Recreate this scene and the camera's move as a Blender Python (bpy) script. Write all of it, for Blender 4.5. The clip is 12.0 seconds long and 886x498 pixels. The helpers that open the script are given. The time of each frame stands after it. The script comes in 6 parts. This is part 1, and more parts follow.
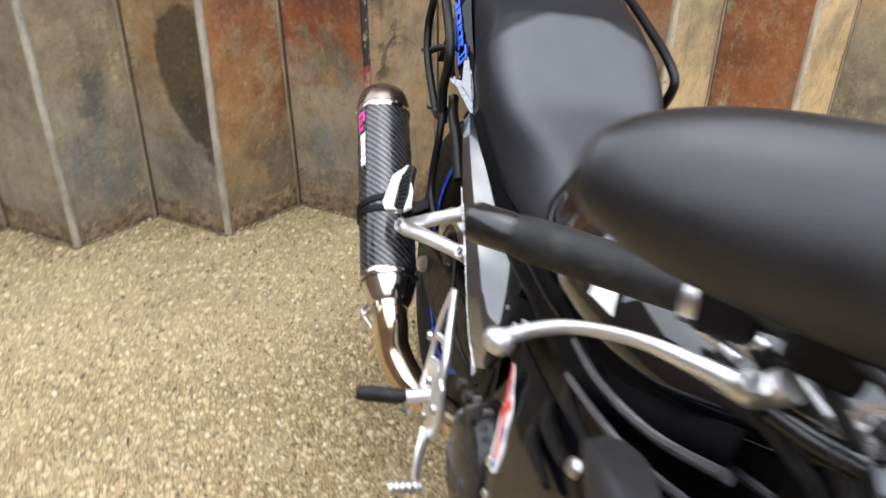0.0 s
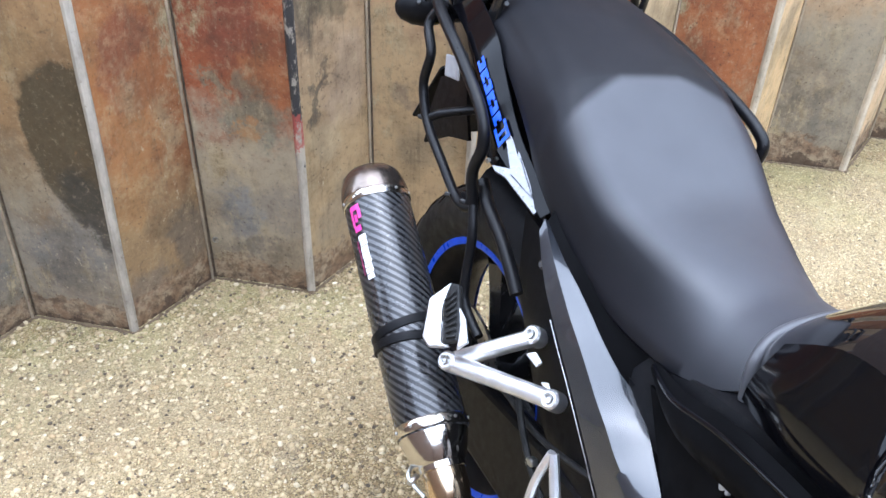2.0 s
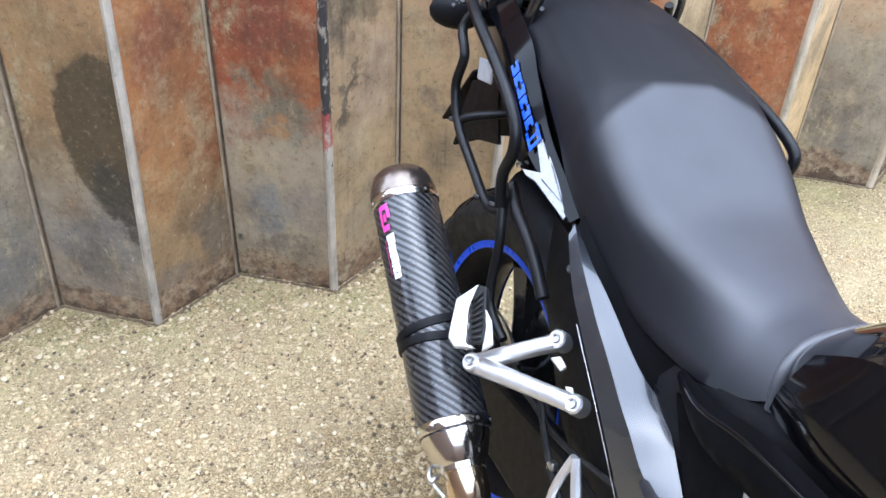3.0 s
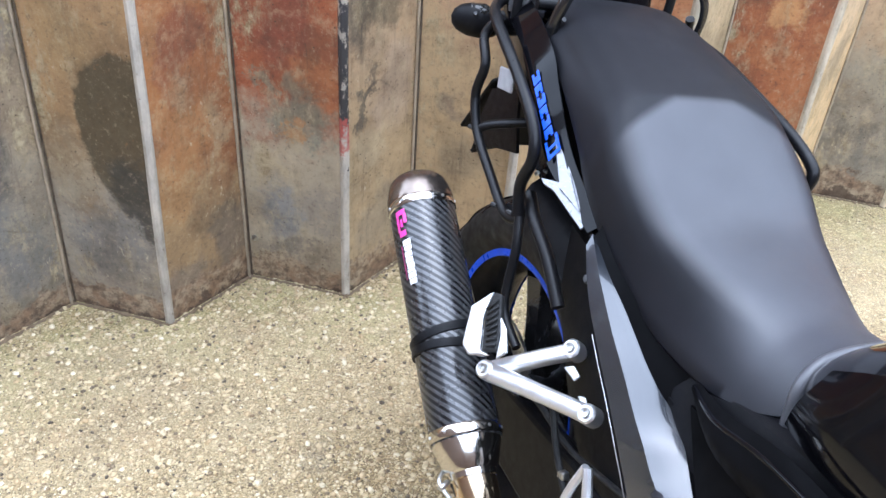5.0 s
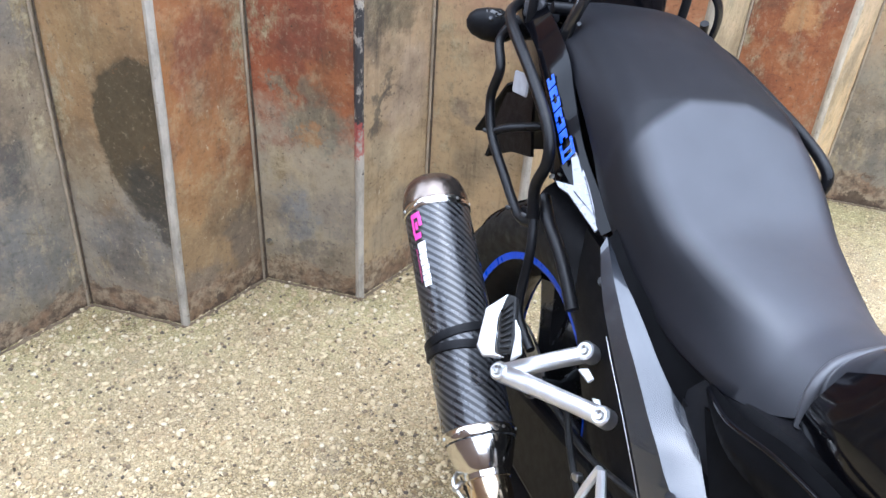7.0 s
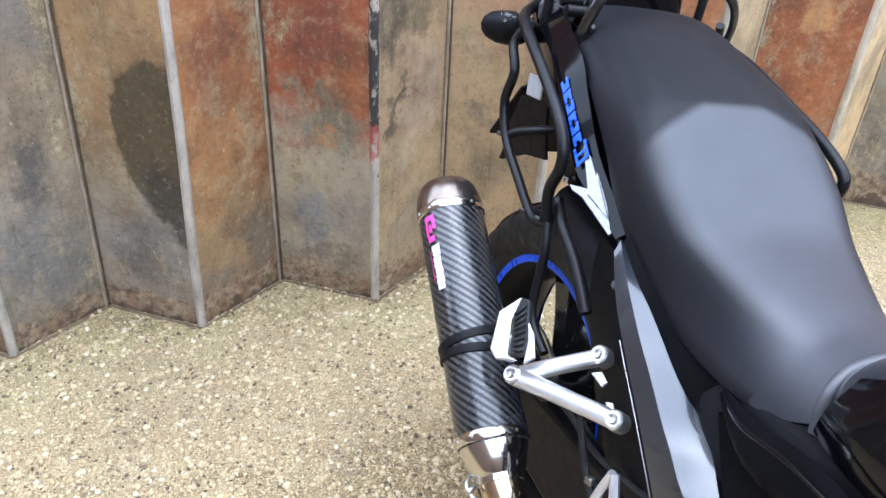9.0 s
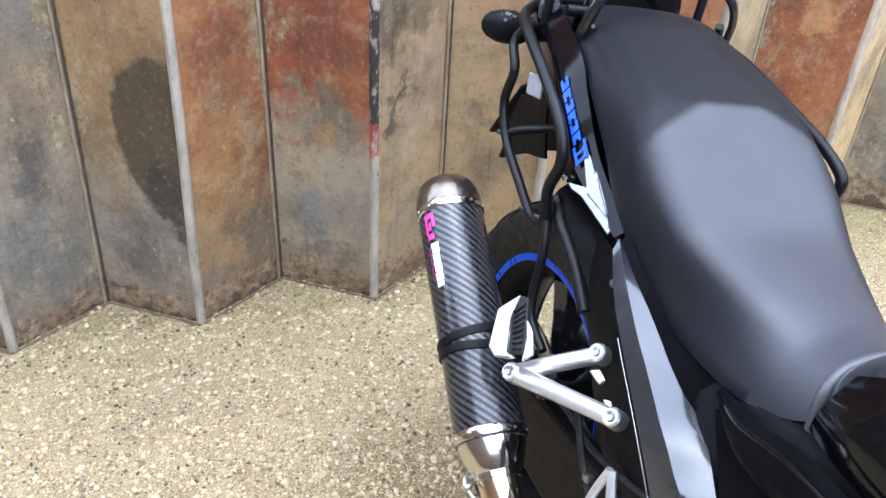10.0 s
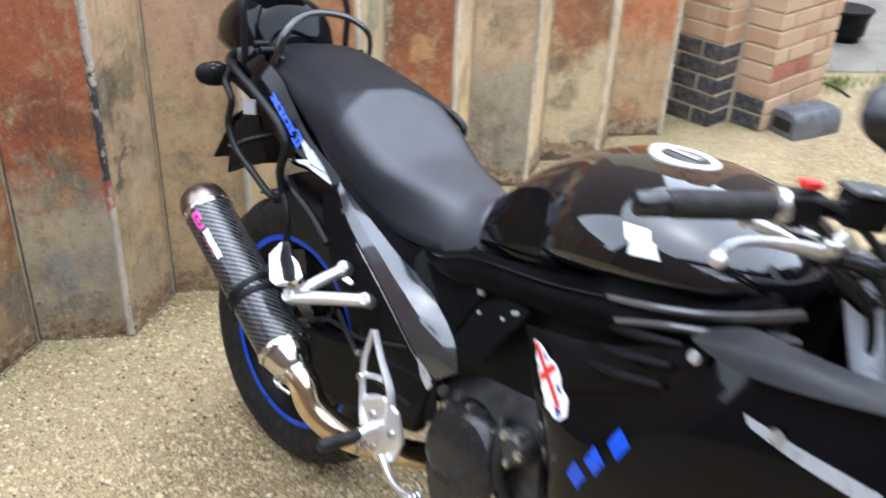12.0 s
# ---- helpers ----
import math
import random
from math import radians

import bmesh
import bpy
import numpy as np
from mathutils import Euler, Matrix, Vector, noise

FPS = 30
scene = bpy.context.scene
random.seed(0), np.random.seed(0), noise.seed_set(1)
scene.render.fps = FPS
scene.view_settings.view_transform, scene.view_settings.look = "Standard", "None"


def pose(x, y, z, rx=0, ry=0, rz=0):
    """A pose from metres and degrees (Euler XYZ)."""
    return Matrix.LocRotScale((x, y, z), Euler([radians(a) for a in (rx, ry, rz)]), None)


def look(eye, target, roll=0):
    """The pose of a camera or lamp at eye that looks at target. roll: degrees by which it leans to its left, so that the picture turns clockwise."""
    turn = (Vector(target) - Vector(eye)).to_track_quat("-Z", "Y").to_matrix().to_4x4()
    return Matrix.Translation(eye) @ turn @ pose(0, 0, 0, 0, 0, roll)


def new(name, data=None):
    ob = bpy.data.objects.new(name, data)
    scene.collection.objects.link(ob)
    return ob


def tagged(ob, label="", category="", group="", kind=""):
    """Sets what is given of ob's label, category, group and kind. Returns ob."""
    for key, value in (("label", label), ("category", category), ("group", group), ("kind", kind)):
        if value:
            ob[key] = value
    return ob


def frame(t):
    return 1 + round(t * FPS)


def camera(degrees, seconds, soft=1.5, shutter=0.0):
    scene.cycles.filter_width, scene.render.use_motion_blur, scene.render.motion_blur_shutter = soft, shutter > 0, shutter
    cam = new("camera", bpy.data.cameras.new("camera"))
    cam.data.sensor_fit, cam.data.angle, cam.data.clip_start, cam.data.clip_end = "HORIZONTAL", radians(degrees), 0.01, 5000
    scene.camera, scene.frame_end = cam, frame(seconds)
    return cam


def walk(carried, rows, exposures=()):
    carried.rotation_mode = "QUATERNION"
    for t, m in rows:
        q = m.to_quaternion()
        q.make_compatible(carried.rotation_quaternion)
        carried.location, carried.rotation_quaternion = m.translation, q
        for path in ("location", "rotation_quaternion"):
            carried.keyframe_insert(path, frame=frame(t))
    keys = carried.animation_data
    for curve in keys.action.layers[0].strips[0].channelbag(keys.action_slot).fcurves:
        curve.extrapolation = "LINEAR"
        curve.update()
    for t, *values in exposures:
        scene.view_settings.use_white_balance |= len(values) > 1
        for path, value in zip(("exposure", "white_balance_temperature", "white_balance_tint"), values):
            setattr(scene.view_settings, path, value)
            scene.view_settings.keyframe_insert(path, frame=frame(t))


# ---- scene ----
cam = camera(52.1, 12.0, shutter=0.5)
PATH = [
    (0, (-0.125, -2.103, 1.434), (0.116, -0.503, 0.258), 0.0),
    (0.2, (-0.185, -2.002, 1.406), (0.134, -0.409, 0.239), -1.5),
    (0.5, (-0.289, -1.892, 1.425), (0.21, -0.363, 0.236), -0.8),
    (1, (-0.343, -1.753, 1.413), (0.193, -0.265, 0.189), 0.2),
    (1.5, (-0.329, -1.644, 1.408), (0.203, -0.166, 0.169), 1.1),
    (2, (-0.34, -1.609, 1.405), (0.266, -0.155, 0.172), 1.9),
    (2.5, (-0.351, -1.61, 1.402), (0.231, -0.149, 0.167), 2.6),
    (3, (-0.356, -1.612, 1.404), (0.216, -0.138, 0.18), 2.9),
    (3.2, (-0.371, -1.613, 1.412), (0.203, -0.144, 0.182), 3.5),
    (4.8, (-0.368, -1.612, 1.403), (0.196, -0.126, 0.19), 4.3),
    (5, (-0.369, -1.613, 1.404), (0.19, -0.123, 0.194), 4.1),
    (5.5, (-0.374, -1.614, 1.402), (0.165, -0.119, 0.187), 4.2),
    (6, (-0.373, -1.619, 1.406), (0.171, -0.12, 0.198), 3.6),
    (6.5, (-0.373, -1.621, 1.406), (0.154, -0.115, 0.2), 3.3),
    (7, (-0.375, -1.621, 1.405), (0.16, -0.114, 0.203), 3.7),
    (9, (-0.371, -1.621, 1.409), (0.129, -0.103, 0.206), 3.0),
    (9.5, (-0.373, -1.619, 1.408), (0.122, -0.1, 0.205), 3.1),
    (10, (-0.374, -1.627, 1.41), (0.129, -0.11, 0.207), 3.4),
    (10.5, (-0.377, -1.645, 1.417), (0.146, -0.11, 0.246), 3.1),
    (11, (-0.406, -1.682, 1.431), (0.257, -0.157, 0.32), 3.8),
    (11.5, (-0.578, -1.823, 1.473), (0.402, -0.466, 0.379), 2.9),
    (11.8, (-0.693, -1.956, 1.503), (0.428, -0.66, 0.472), 3.3),
    (12, (-0.768, -2.073, 1.503), (0.412, -0.806, 0.502), 2.8),
]
walk(cam, [(t, look(eye, target, roll)) for t, eye, target, roll in PATH], [(0, 2.0, 6230, 9), (0.5, 2.18, 5680, 8), (1.0, 2.30, 5450, 9), (2.0, 2.36, 5400, 10), (10.5, 2.38, 5350, 10), (11.5, 2.24, 5380, 8), (12, 2.24, 5650, 8)])

# ---------------------------------------------------------------- world and light
SUN_AZ, SUN_EL = 25.0, 84.0
world = bpy.data.worlds.new("overcast_sky")
scene.world = world
world.use_nodes = True
wn = world.node_tree.nodes
sky = wn.new("ShaderNodeTexSky")
sky.sky_type, sky.sun_disc = "NISHITA", False
sky.sun_elevation, sky.sun_rotation = radians(SUN_EL), radians(SUN_AZ)
sky.air_density, sky.dust_density, sky.ozone_density = 1.0, 1.2, 1.0
bg = wn["Background"]
bg.inputs["Strength"].default_value = 0.15
hs = wn.new("ShaderNodeHueSaturation")  # cloud greys the blue
hs.inputs["Saturation"].default_value = 0.35
world.node_tree.links.new(sky.outputs["Color"], hs.inputs["Color"])
world.node_tree.links.new(hs.outputs["Color"], bg.inputs["Color"])
sun_data = bpy.data.lights.new("sun", "SUN")
sun_data.energy, sun_data.angle, sun_data.color = 1.4, radians(160), (1.0, 0.98, 0.95)
sun = new("sun", sun_data)
_az = radians(SUN_AZ)
sun.matrix_world = look((8 * math.sin(_az) * math.cos(radians(SUN_EL)), 8 * math.cos(_az) * math.cos(radians(SUN_EL)), 8 * math.sin(radians(SUN_EL))), (0, 0, 0))

# ---------------------------------------------------------------- material tools
class Nodes:
    """A small builder for node materials."""

    def __init__(self, name):
        self.m = bpy.data.materials.new(name)
        self.m.use_nodes = True
        self.t = self.m.node_tree
        self.b = self.t.nodes["Principled BSDF"]
        self.geo = None

    def n(self, kind, **props):
        nd = self.t.nodes.new(kind)
        for k, v in props.items():
            if k == "operation": nd.operation = v
            elif k == "blend_type": nd.blend_type = v
            elif k == "data_type": nd.data_type = v
            elif k == "feature": nd.feature = v
            elif k == "noise_dimensions": nd.noise_dimensions = v
        return nd

    def put(self, sock, v):
        if isinstance(v, bpy.types.NodeSocket): self.t.links.new(v, sock)
        elif isinstance(v, (tuple, list)): sock.default_value = (*v, 1.0) if len(v) == 3 and sock.type == "RGBA" else v
        else: sock.default_value = v

    def where(self):
        """Object coordinates."""
        if self.geo is None: self.geo = self.n("ShaderNodeTexCoord")
        return self.geo.outputs["Object"]

    def uv(self):
        if self.geo is None: self.geo = self.n("ShaderNodeTexCoord")
        return self.geo.outputs["UV"]

    def split(self, v):
        nd = self.n("ShaderNodeSeparateXYZ"); self.put(nd.inputs[0], v)
        return nd.outputs[0], nd.outputs[1], nd.outputs[2]

    def scaled(self, v, s, loc=(0, 0, 0)):
        nd = self.n("ShaderNodeMapping"); self.put(nd.inputs["Vector"], v)
        nd.inputs["Scale"].default_value = s if isinstance(s, (tuple, list)) else (s, s, s)
        nd.inputs["Location"].default_value = loc
        return nd.outputs[0]

    def noise(self, scale, detail=3.0, rough=0.55, v=None, out="Fac"):
        nd = self.n("ShaderNodeTexNoise"); self.put(nd.inputs["Vector"], self.where() if v is None else v)
        nd.inputs["Scale"].default_value, nd.inputs["Detail"].default_value, nd.inputs["Roughness"].default_value = scale, detail, rough
        return nd.outputs[out]

    def voro(self, scale, feature="F1", v=None, out="Distance", rand=1.0):
        nd = self.n("ShaderNodeTexVoronoi", feature=feature); self.put(nd.inputs["Vector"], self.where() if v is None else v)
        nd.inputs["Scale"].default_value = scale
        nd.inputs["Randomness"].default_value = rand
        return nd.outputs[out]

    def math(self, op, a, b=0.0, clamp=False):
        nd = self.n("ShaderNodeMath", operation=op); nd.use_clamp = clamp
        self.put(nd.inputs[0], a); self.put(nd.inputs[1], b)
        return nd.outputs[0]

    def step(self, v, lo, hi, to0=0.0, to1=1.0):
        nd = self.n("ShaderNodeMapRange"); nd.interpolation_type = "SMOOTHSTEP"
        self.put(nd.inputs[0], v)
        for i, x in zip((1, 2, 3, 4), (lo, hi, to0, to1)): self.put(nd.inputs[i], x)
        return nd.outputs[0]

    def mix(self, f, a, b, kind="MIX"):
        nd = self.n("ShaderNodeMix", data_type="RGBA"); nd.blend_type = kind
        self.put(nd.inputs[0], f); self.put(nd.inputs[6], a); self.put(nd.inputs[7], b)
        return nd.outputs[2]

    def ramp(self, f, stops):
        nd = self.n("ShaderNodeValToRGB"); self.put(nd.inputs[0], f)
        el = nd.color_ramp.elements
        while len(el) < len(stops): el.new(0.5)
        for e, (p, c) in zip(el, stops): e.position, e.color = p, (*c, 1.0)
        return nd.outputs[0]

    def bump(self, h, strength=0.3, dist=0.002, base=None):
        nd = self.n("ShaderNodeBump"); self.put(nd.inputs["Height"], h)
        nd.inputs["Strength"].default_value, nd.inputs["Distance"].default_value = strength, dist
        if base is not None: self.put(nd.inputs["Normal"], base)
        return nd.outputs[0]

    def rand(self):
        return self.n("ShaderNodeObjectInfo").outputs["Random"]

    def done(self, color, rough=0.5, metal=0.0, normal=None, coat=0.0, spec=0.5, sheen=0.0):
        i = self.b.inputs
        self.put(i["Base Color"], color); self.put(i["Roughness"], rough); self.put(i["Metallic"], metal)
        self.put(i["Coat Weight"], coat); i["Coat Roughness"].default_value = 0.03
        self.put(i["Specular IOR Level"], spec)
        i["Sheen Weight"].default_value = sheen
        if normal is not None: self.put(i["Normal"], normal)
        return self.m


def surface(name, col, rough=0.5, metal=0.0, vary=0.25, scale=18.0, grain=0.15, grain_scale=400.0, coat=0.0, dust=0.0, spec=0.5):
    """A surface with blotches, fine grain and a little dust."""
    k = Nodes(name)
    big = k.noise(scale, 4.0)
    c = k.mix(k.step(big, 0.3, 0.7), tuple(x * (1 - vary) for x in col), tuple(min(1, x * (1 + vary)) for x in col))
    if dust > 0:
        c = k.mix(k.math("MULTIPLY", k.step(k.noise(55.0, 5.0, 0.7), 0.5, 0.75), dust), c, (0.32, 0.29, 0.25))
    r = k.step(k.noise(scale * 2.3, 3.0), 0.2, 0.8, rough * 0.8, min(1.0, rough * 1.25))
    nrm = k.bump(k.noise(grain_scale, 2.0), grain, 0.001) if grain > 0 else None
    return k.done(c, r, metal, nrm, coat, spec)


GLOSS = surface("gloss_black_paint", (0.003, 0.003, 0.004), 0.05, 0, 0.2, 6, 0.0, coat=0.7, dust=0.002, spec=0.4)
PLASTIC = surface("black_fairing_plastic", (0.003, 0.003, 0.004), 0.10, 0, 0.2, 8, 0.0, coat=0.14, dust=0.002, spec=0.12)
# the blade panel's black, its sky reflection painted in as a paler base
LACQUER = surface("black_lacquer_painted_sheen", (0.030, 0.033, 0.040), 0.22, 0.35, 0.15, 10, 0.0, coat=1.0, dust=0.003, spec=0.8)
SATIN = surface("satin_black_frame", (0.008, 0.008, 0.009), 0.24, 0, 0.2, 20, 0.03, 250, coat=0.2, dust=0.03)
DULL = surface("dull_black_frame_paint", (0.004, 0.004, 0.0045), 0.55, 0, 0.2, 20, 0.05, 500, spec=0.03)
MATTE = surface("matte_black_plastic", (0.006, 0.006, 0.007), 0.42, 0, 0.15, 25, 0.25, 900, dust=0.02, spec=0.12)
POWDER = surface("black_powder_coat", (0.007, 0.007, 0.008), 0.33, 0, 0.2, 25, 0.12, 700, dust=0.02, spec=0.22)
RUBBER = surface("black_rubber", (0.013, 0.013, 0.013), 0.6, 0, 0.25, 30, 0.3, 500, dust=0.10, spec=0.3)
TYRE = surface("tyre_rubber", (0.012, 0.0115, 0.011), 0.62, 0, 0.3, 22, 0.35, 350, dust=0.08, spec=0.25)
CAST = surface("cast_silver_alloy", (0.74, 0.74, 0.75), 0.36, 0.85, 0.06, 40, 0.10, 600, dust=0.05)
ALLOY = surface("brushed_alloy", (0.62, 0.62, 0.62), 0.3, 1.0, 0.12, 35, 0.12, 500)
STEEL = surface("polished_stainless", (0.66, 0.63, 0.58), 0.13, 1.0, 0.12, 14, 0.02, 300)
PIPE = surface("heat_tinted_pipe", (0.68, 0.54, 0.37), 0.2, 1.0, 0.2, 12, 0.03, 300)
BOLT = surface("zinc_bolt", (0.5, 0.5, 0.48), 0.35, 1.0, 0.2, 60, 0.1, 500)
DARKMETAL = surface("dark_engine_metal", (0.05, 0.05, 0.052), 0.4, 0.6, 0.3, 30, 0.2, 500, dust=0.1)
BLUE = surface("blue_vinyl", (0.010, 0.075, 0.62), 0.3, 0, 0.1, 30, 0.02)
PINK = surface("pink_vinyl", (0.72, 0.06, 0.34), 0.3, 0, 0.08, 30, 0.02)
WHITE = surface("white_vinyl", (0.82, 0.82, 0.82), 0.3, 0, 0.04, 30, 0.02)
RED = surface("red_vinyl", (0.65, 0.03, 0.025), 0.3, 0, 0.1, 30, 0.02)
NAVY = surface("navy_vinyl", (0.02, 0.04, 0.25), 0.3, 0, 0.1, 30, 0.02)
LENS = surface("smoked_lens", (0.015, 0.014, 0.013), 0.08, 0, 0.1, 30, 0.0)
GREY_TRIM = surface("silver_trim_vinyl", (0.42, 0.43, 0.45), 0.3, 0.2, 0.08, 25, 0.05)

# seat vinyl with a fine pebble grain
k = Nodes("seat_vinyl")
g = k.voro(620.0, "DISTANCE_TO_EDGE")
worn = k.noise(7, 4)
sx_, sy_, sz_ = k.split(k.where())
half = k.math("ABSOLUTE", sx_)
# the rider's part is smoother and shinier from the step on; the rest is dull grained vinyl
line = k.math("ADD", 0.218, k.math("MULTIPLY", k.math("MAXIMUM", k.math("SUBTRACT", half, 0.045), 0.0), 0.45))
# sky sheen painted as paler grey, fading out where the flanks turn dark
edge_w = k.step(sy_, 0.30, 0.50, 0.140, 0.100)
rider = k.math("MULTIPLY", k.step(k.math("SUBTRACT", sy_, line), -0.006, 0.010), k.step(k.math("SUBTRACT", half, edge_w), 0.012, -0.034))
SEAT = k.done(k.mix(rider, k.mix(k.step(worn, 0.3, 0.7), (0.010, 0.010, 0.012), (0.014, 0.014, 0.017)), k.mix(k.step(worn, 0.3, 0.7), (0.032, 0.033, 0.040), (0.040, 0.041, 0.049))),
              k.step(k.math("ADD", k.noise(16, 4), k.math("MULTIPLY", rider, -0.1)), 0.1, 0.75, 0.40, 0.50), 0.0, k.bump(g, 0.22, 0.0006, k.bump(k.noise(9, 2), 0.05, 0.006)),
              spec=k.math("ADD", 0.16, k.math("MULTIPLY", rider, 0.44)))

# twill carbon under lacquer; uv in metres
k = Nodes("carbon_twill")
u, v, _ = k.split(k.uv())
def _twill(ku, kv, pitch):
    a = k.math("FRACT", k.math("ADD", k.math("MULTIPLY", u, ku / pitch), k.math("MULTIPLY", v, kv / pitch)))
    return k.math("ABSOLUTE", k.math("SUBTRACT", k.math("MULTIPLY", a, 2.0), 1.0))
tw = k.step(_twill(0.85, 1.0, 0.0124), 0.36, 0.64)
fine = k.step(_twill(0.0, 1.0, 0.0024), 0.25, 0.7)
cc = k.mix(tw, (0.007, 0.007, 0.008), k.mix(k.math("MULTIPLY", fine, 0.3), (0.10, 0.10, 0.102), (0.05, 0.05, 0.052)))
CARBON = k.done(cc, k.step(k.noise(30, 3), 0.3, 0.7, 0.22, 0.34), k.math("MULTIPLY", tw, 0.55), k.bump(tw, 0.10, 0.0005), coat=0.22, spec=0.35)


# ---------------------------------------------------------------- shape tools
def catmull(pts, per=6, closed=False):
    """A smooth line through pts."""
    P = [Vector(p) for p in pts]
    n, out = len(P), []
    if n == 2: return [P[0].lerp(P[1], i / per) for i in range(per + 1)]
    for i in range(n if closed else n - 1):
        if closed: a, b, c, d = P[i - 1], P[i], P[(i + 1) % n], P[(i + 2) % n]
        else: a, b, c, d = P[max(i - 1, 0)], P[i], P[i + 1], P[min(i + 2, n - 1)]
        for j in range(per):
            t = j / per
            out.append(0.5 * ((2 * b) + (c - a) * t + (2 * a - 5 * b + 4 * c - d) * t * t + (3 * b - a - 3 * c + d) * t ** 3))
    if not closed: out.append(P[-1])
    return out


def loft(rings, cap=True, closed_path=False, smooth=True):
    """A skin over rings of equal point count."""
    bm = bmesh.new()
    R = [[bm.verts.new(p) for p in r] for r in rings]
    n = len(R[0])
    pairs = list(zip(R, R[1:])) + ([(R[-1], R[0])] if closed_path else [])
    for a, b in pairs:
        for i in range(n):
            f = bm.faces.new((a[i], a[(i + 1) % n], b[(i + 1) % n], b[i])); f.smooth = smooth
    if cap and not closed_path:
        bm.faces.new(R[0][::-1]); bm.faces.new(R[-1])
    bmesh.ops.recalc_face_normals(bm, faces=bm.faces)
    return bm


def tube(pts, r, n=10, per=6, smooth_path=True, flat=1.0):
    """A bent round bar. r: a radius, or one for each of pts."""
    path = catmull(pts, per) if smooth_path and len(pts) > 2 else [Vector(p) for p in pts]
    rad = [r] * len(path) if not isinstance(r, (list, tuple)) else [float(np.interp(i * (len(pts) - 1) / (len(path) - 1), range(len(r)), r)) for i in range(len(path))]
    t0 = (path[1] - path[0]).normalized()
    nrm = t0.orthogonal().normalized()
    rings = []
    for i, p in enumerate(path):
        t = (path[min(i + 1, len(path) - 1)] - path[max(i - 1, 0)]).normalized()
        nrm = (nrm - t * nrm.dot(t)).normalized()
        bi = t.cross(nrm)
        rings.append([p + rad[i] * (math.cos(a) * nrm + flat * math.sin(a) * bi) for a in (2 * math.pi * j / n for j in range(n))])
    return loft(rings)


def frame_of(axis, at, up=(0, 0, 1)):
    """A pose whose z is the given axis."""
    z = Vector(axis).normalized()
    x = Vector(up).cross(z)
    x = x.normalized() if x.length > 1e-4 else Vector((1, 0, 0))
    y = z.cross(x)
    return Matrix(((x.x, y.x, z.x, at[0]), (x.y, y.y, z.y, at[1]), (x.z, y.z, z.z, at[2]), (0, 0, 0, 1)))


def turned(profile, m, n=28, sx=1.0, sy=1.0, power=2.0, uv=False, smooth=True, span=None, caps=True):
    """A turned shape: profile of (radius, height) round z of m, with uv in metres along it."""
    bm = bmesh.new()
    layer = bm.loops.layers.uv.new("UVMap") if uv else None
    full = span is None
    a0, a1 = (0, 2 * math.pi) if full else span
    cols = n if full else n + 1
    rows = []
    for r, h in profile:
        row = []
        for j in range(cols):
            a = a0 + (a1 - a0) * j / n
            c, s = math.cos(a), math.sin(a)
            q = (abs(c) ** power + abs(s) ** power) ** (-1 / power)
            row.append(bm.verts.new(m @ Vector((r * sx * c * q, r * sy * s * q, h))))
        rows.append(row)
    dist = 0.0
    for i in range(len(rows) - 1):
        seg = math.hypot(profile[i + 1][0] - profile[i][0], profile[i + 1][1] - profile[i][1])
        for j in range(n):
            a, b = rows[i], rows[i + 1]
            j2 = (j + 1) % cols
            try: f = bm.faces.new((a[j], a[j2], b[j2], b[j]))
            except ValueError: continue
            f.smooth = smooth
            if uv:
                rr = profile[i][0]
                for lp, (uu, vv) in zip(f.loops, ((j, dist), (j + 1, dist), (j + 1, dist + seg), (j, dist + seg))):
                    lp[layer].uv = ((a1 - a0) * uu / n * 0.053, vv)
        dist += seg
    if full and caps:
        for row, rev in ((rows[0], True), (rows[-1], False)):
            if (row[0].co - row[cols // 2].co).length > 1e-4:
                bm.faces.new(row[::-1] if rev else row)
    bmesh.ops.recalc_face_normals(bm, faces=bm.faces)
    return bm


def block(size, m=Matrix(), bevel=0.004, seg=2):
    """A box with rounded edges."""
    bm = bmesh.new()
    bmesh.ops.create_cube(bm, size=1.0, matrix=Matrix.Diagonal((*size, 1)))
    if bevel > 0:
        bmesh.ops.bevel(bm, geom=bm.edges[:], offset=min(bevel, min(size) * 0.45), segments=seg, affect="EDGES", profile=0.5)
    bm.transform(m)
    return bm


def prism(outline, depth, m=Matrix(), bevel=0.003, seg=2):
    """A flat plate of that outline (x, y), of that depth along z of m."""
    bm = bmesh.new()
    vs = [bm.verts.new((x, y, -depth / 2)) for x, y in outline]
    f = bm.faces.new(vs)
    res = bmesh.ops.extrude_face_region(bm, geom=[f])
    bmesh.ops.translate(bm, vec=(0, 0, depth), verts=[e for e in res["geom"] if isinstance(e, bmesh.types.BMVert)])
    bmesh.ops.recalc_face_normals(bm, faces=bm.faces)
    if bevel > 0:
        bmesh.ops.bevel(bm, geom=bm.edges[:], offset=min(bevel, depth * 0.45), segments=seg, affect="EDGES", profile=0.5)
    bm.transform(m)
    return bm


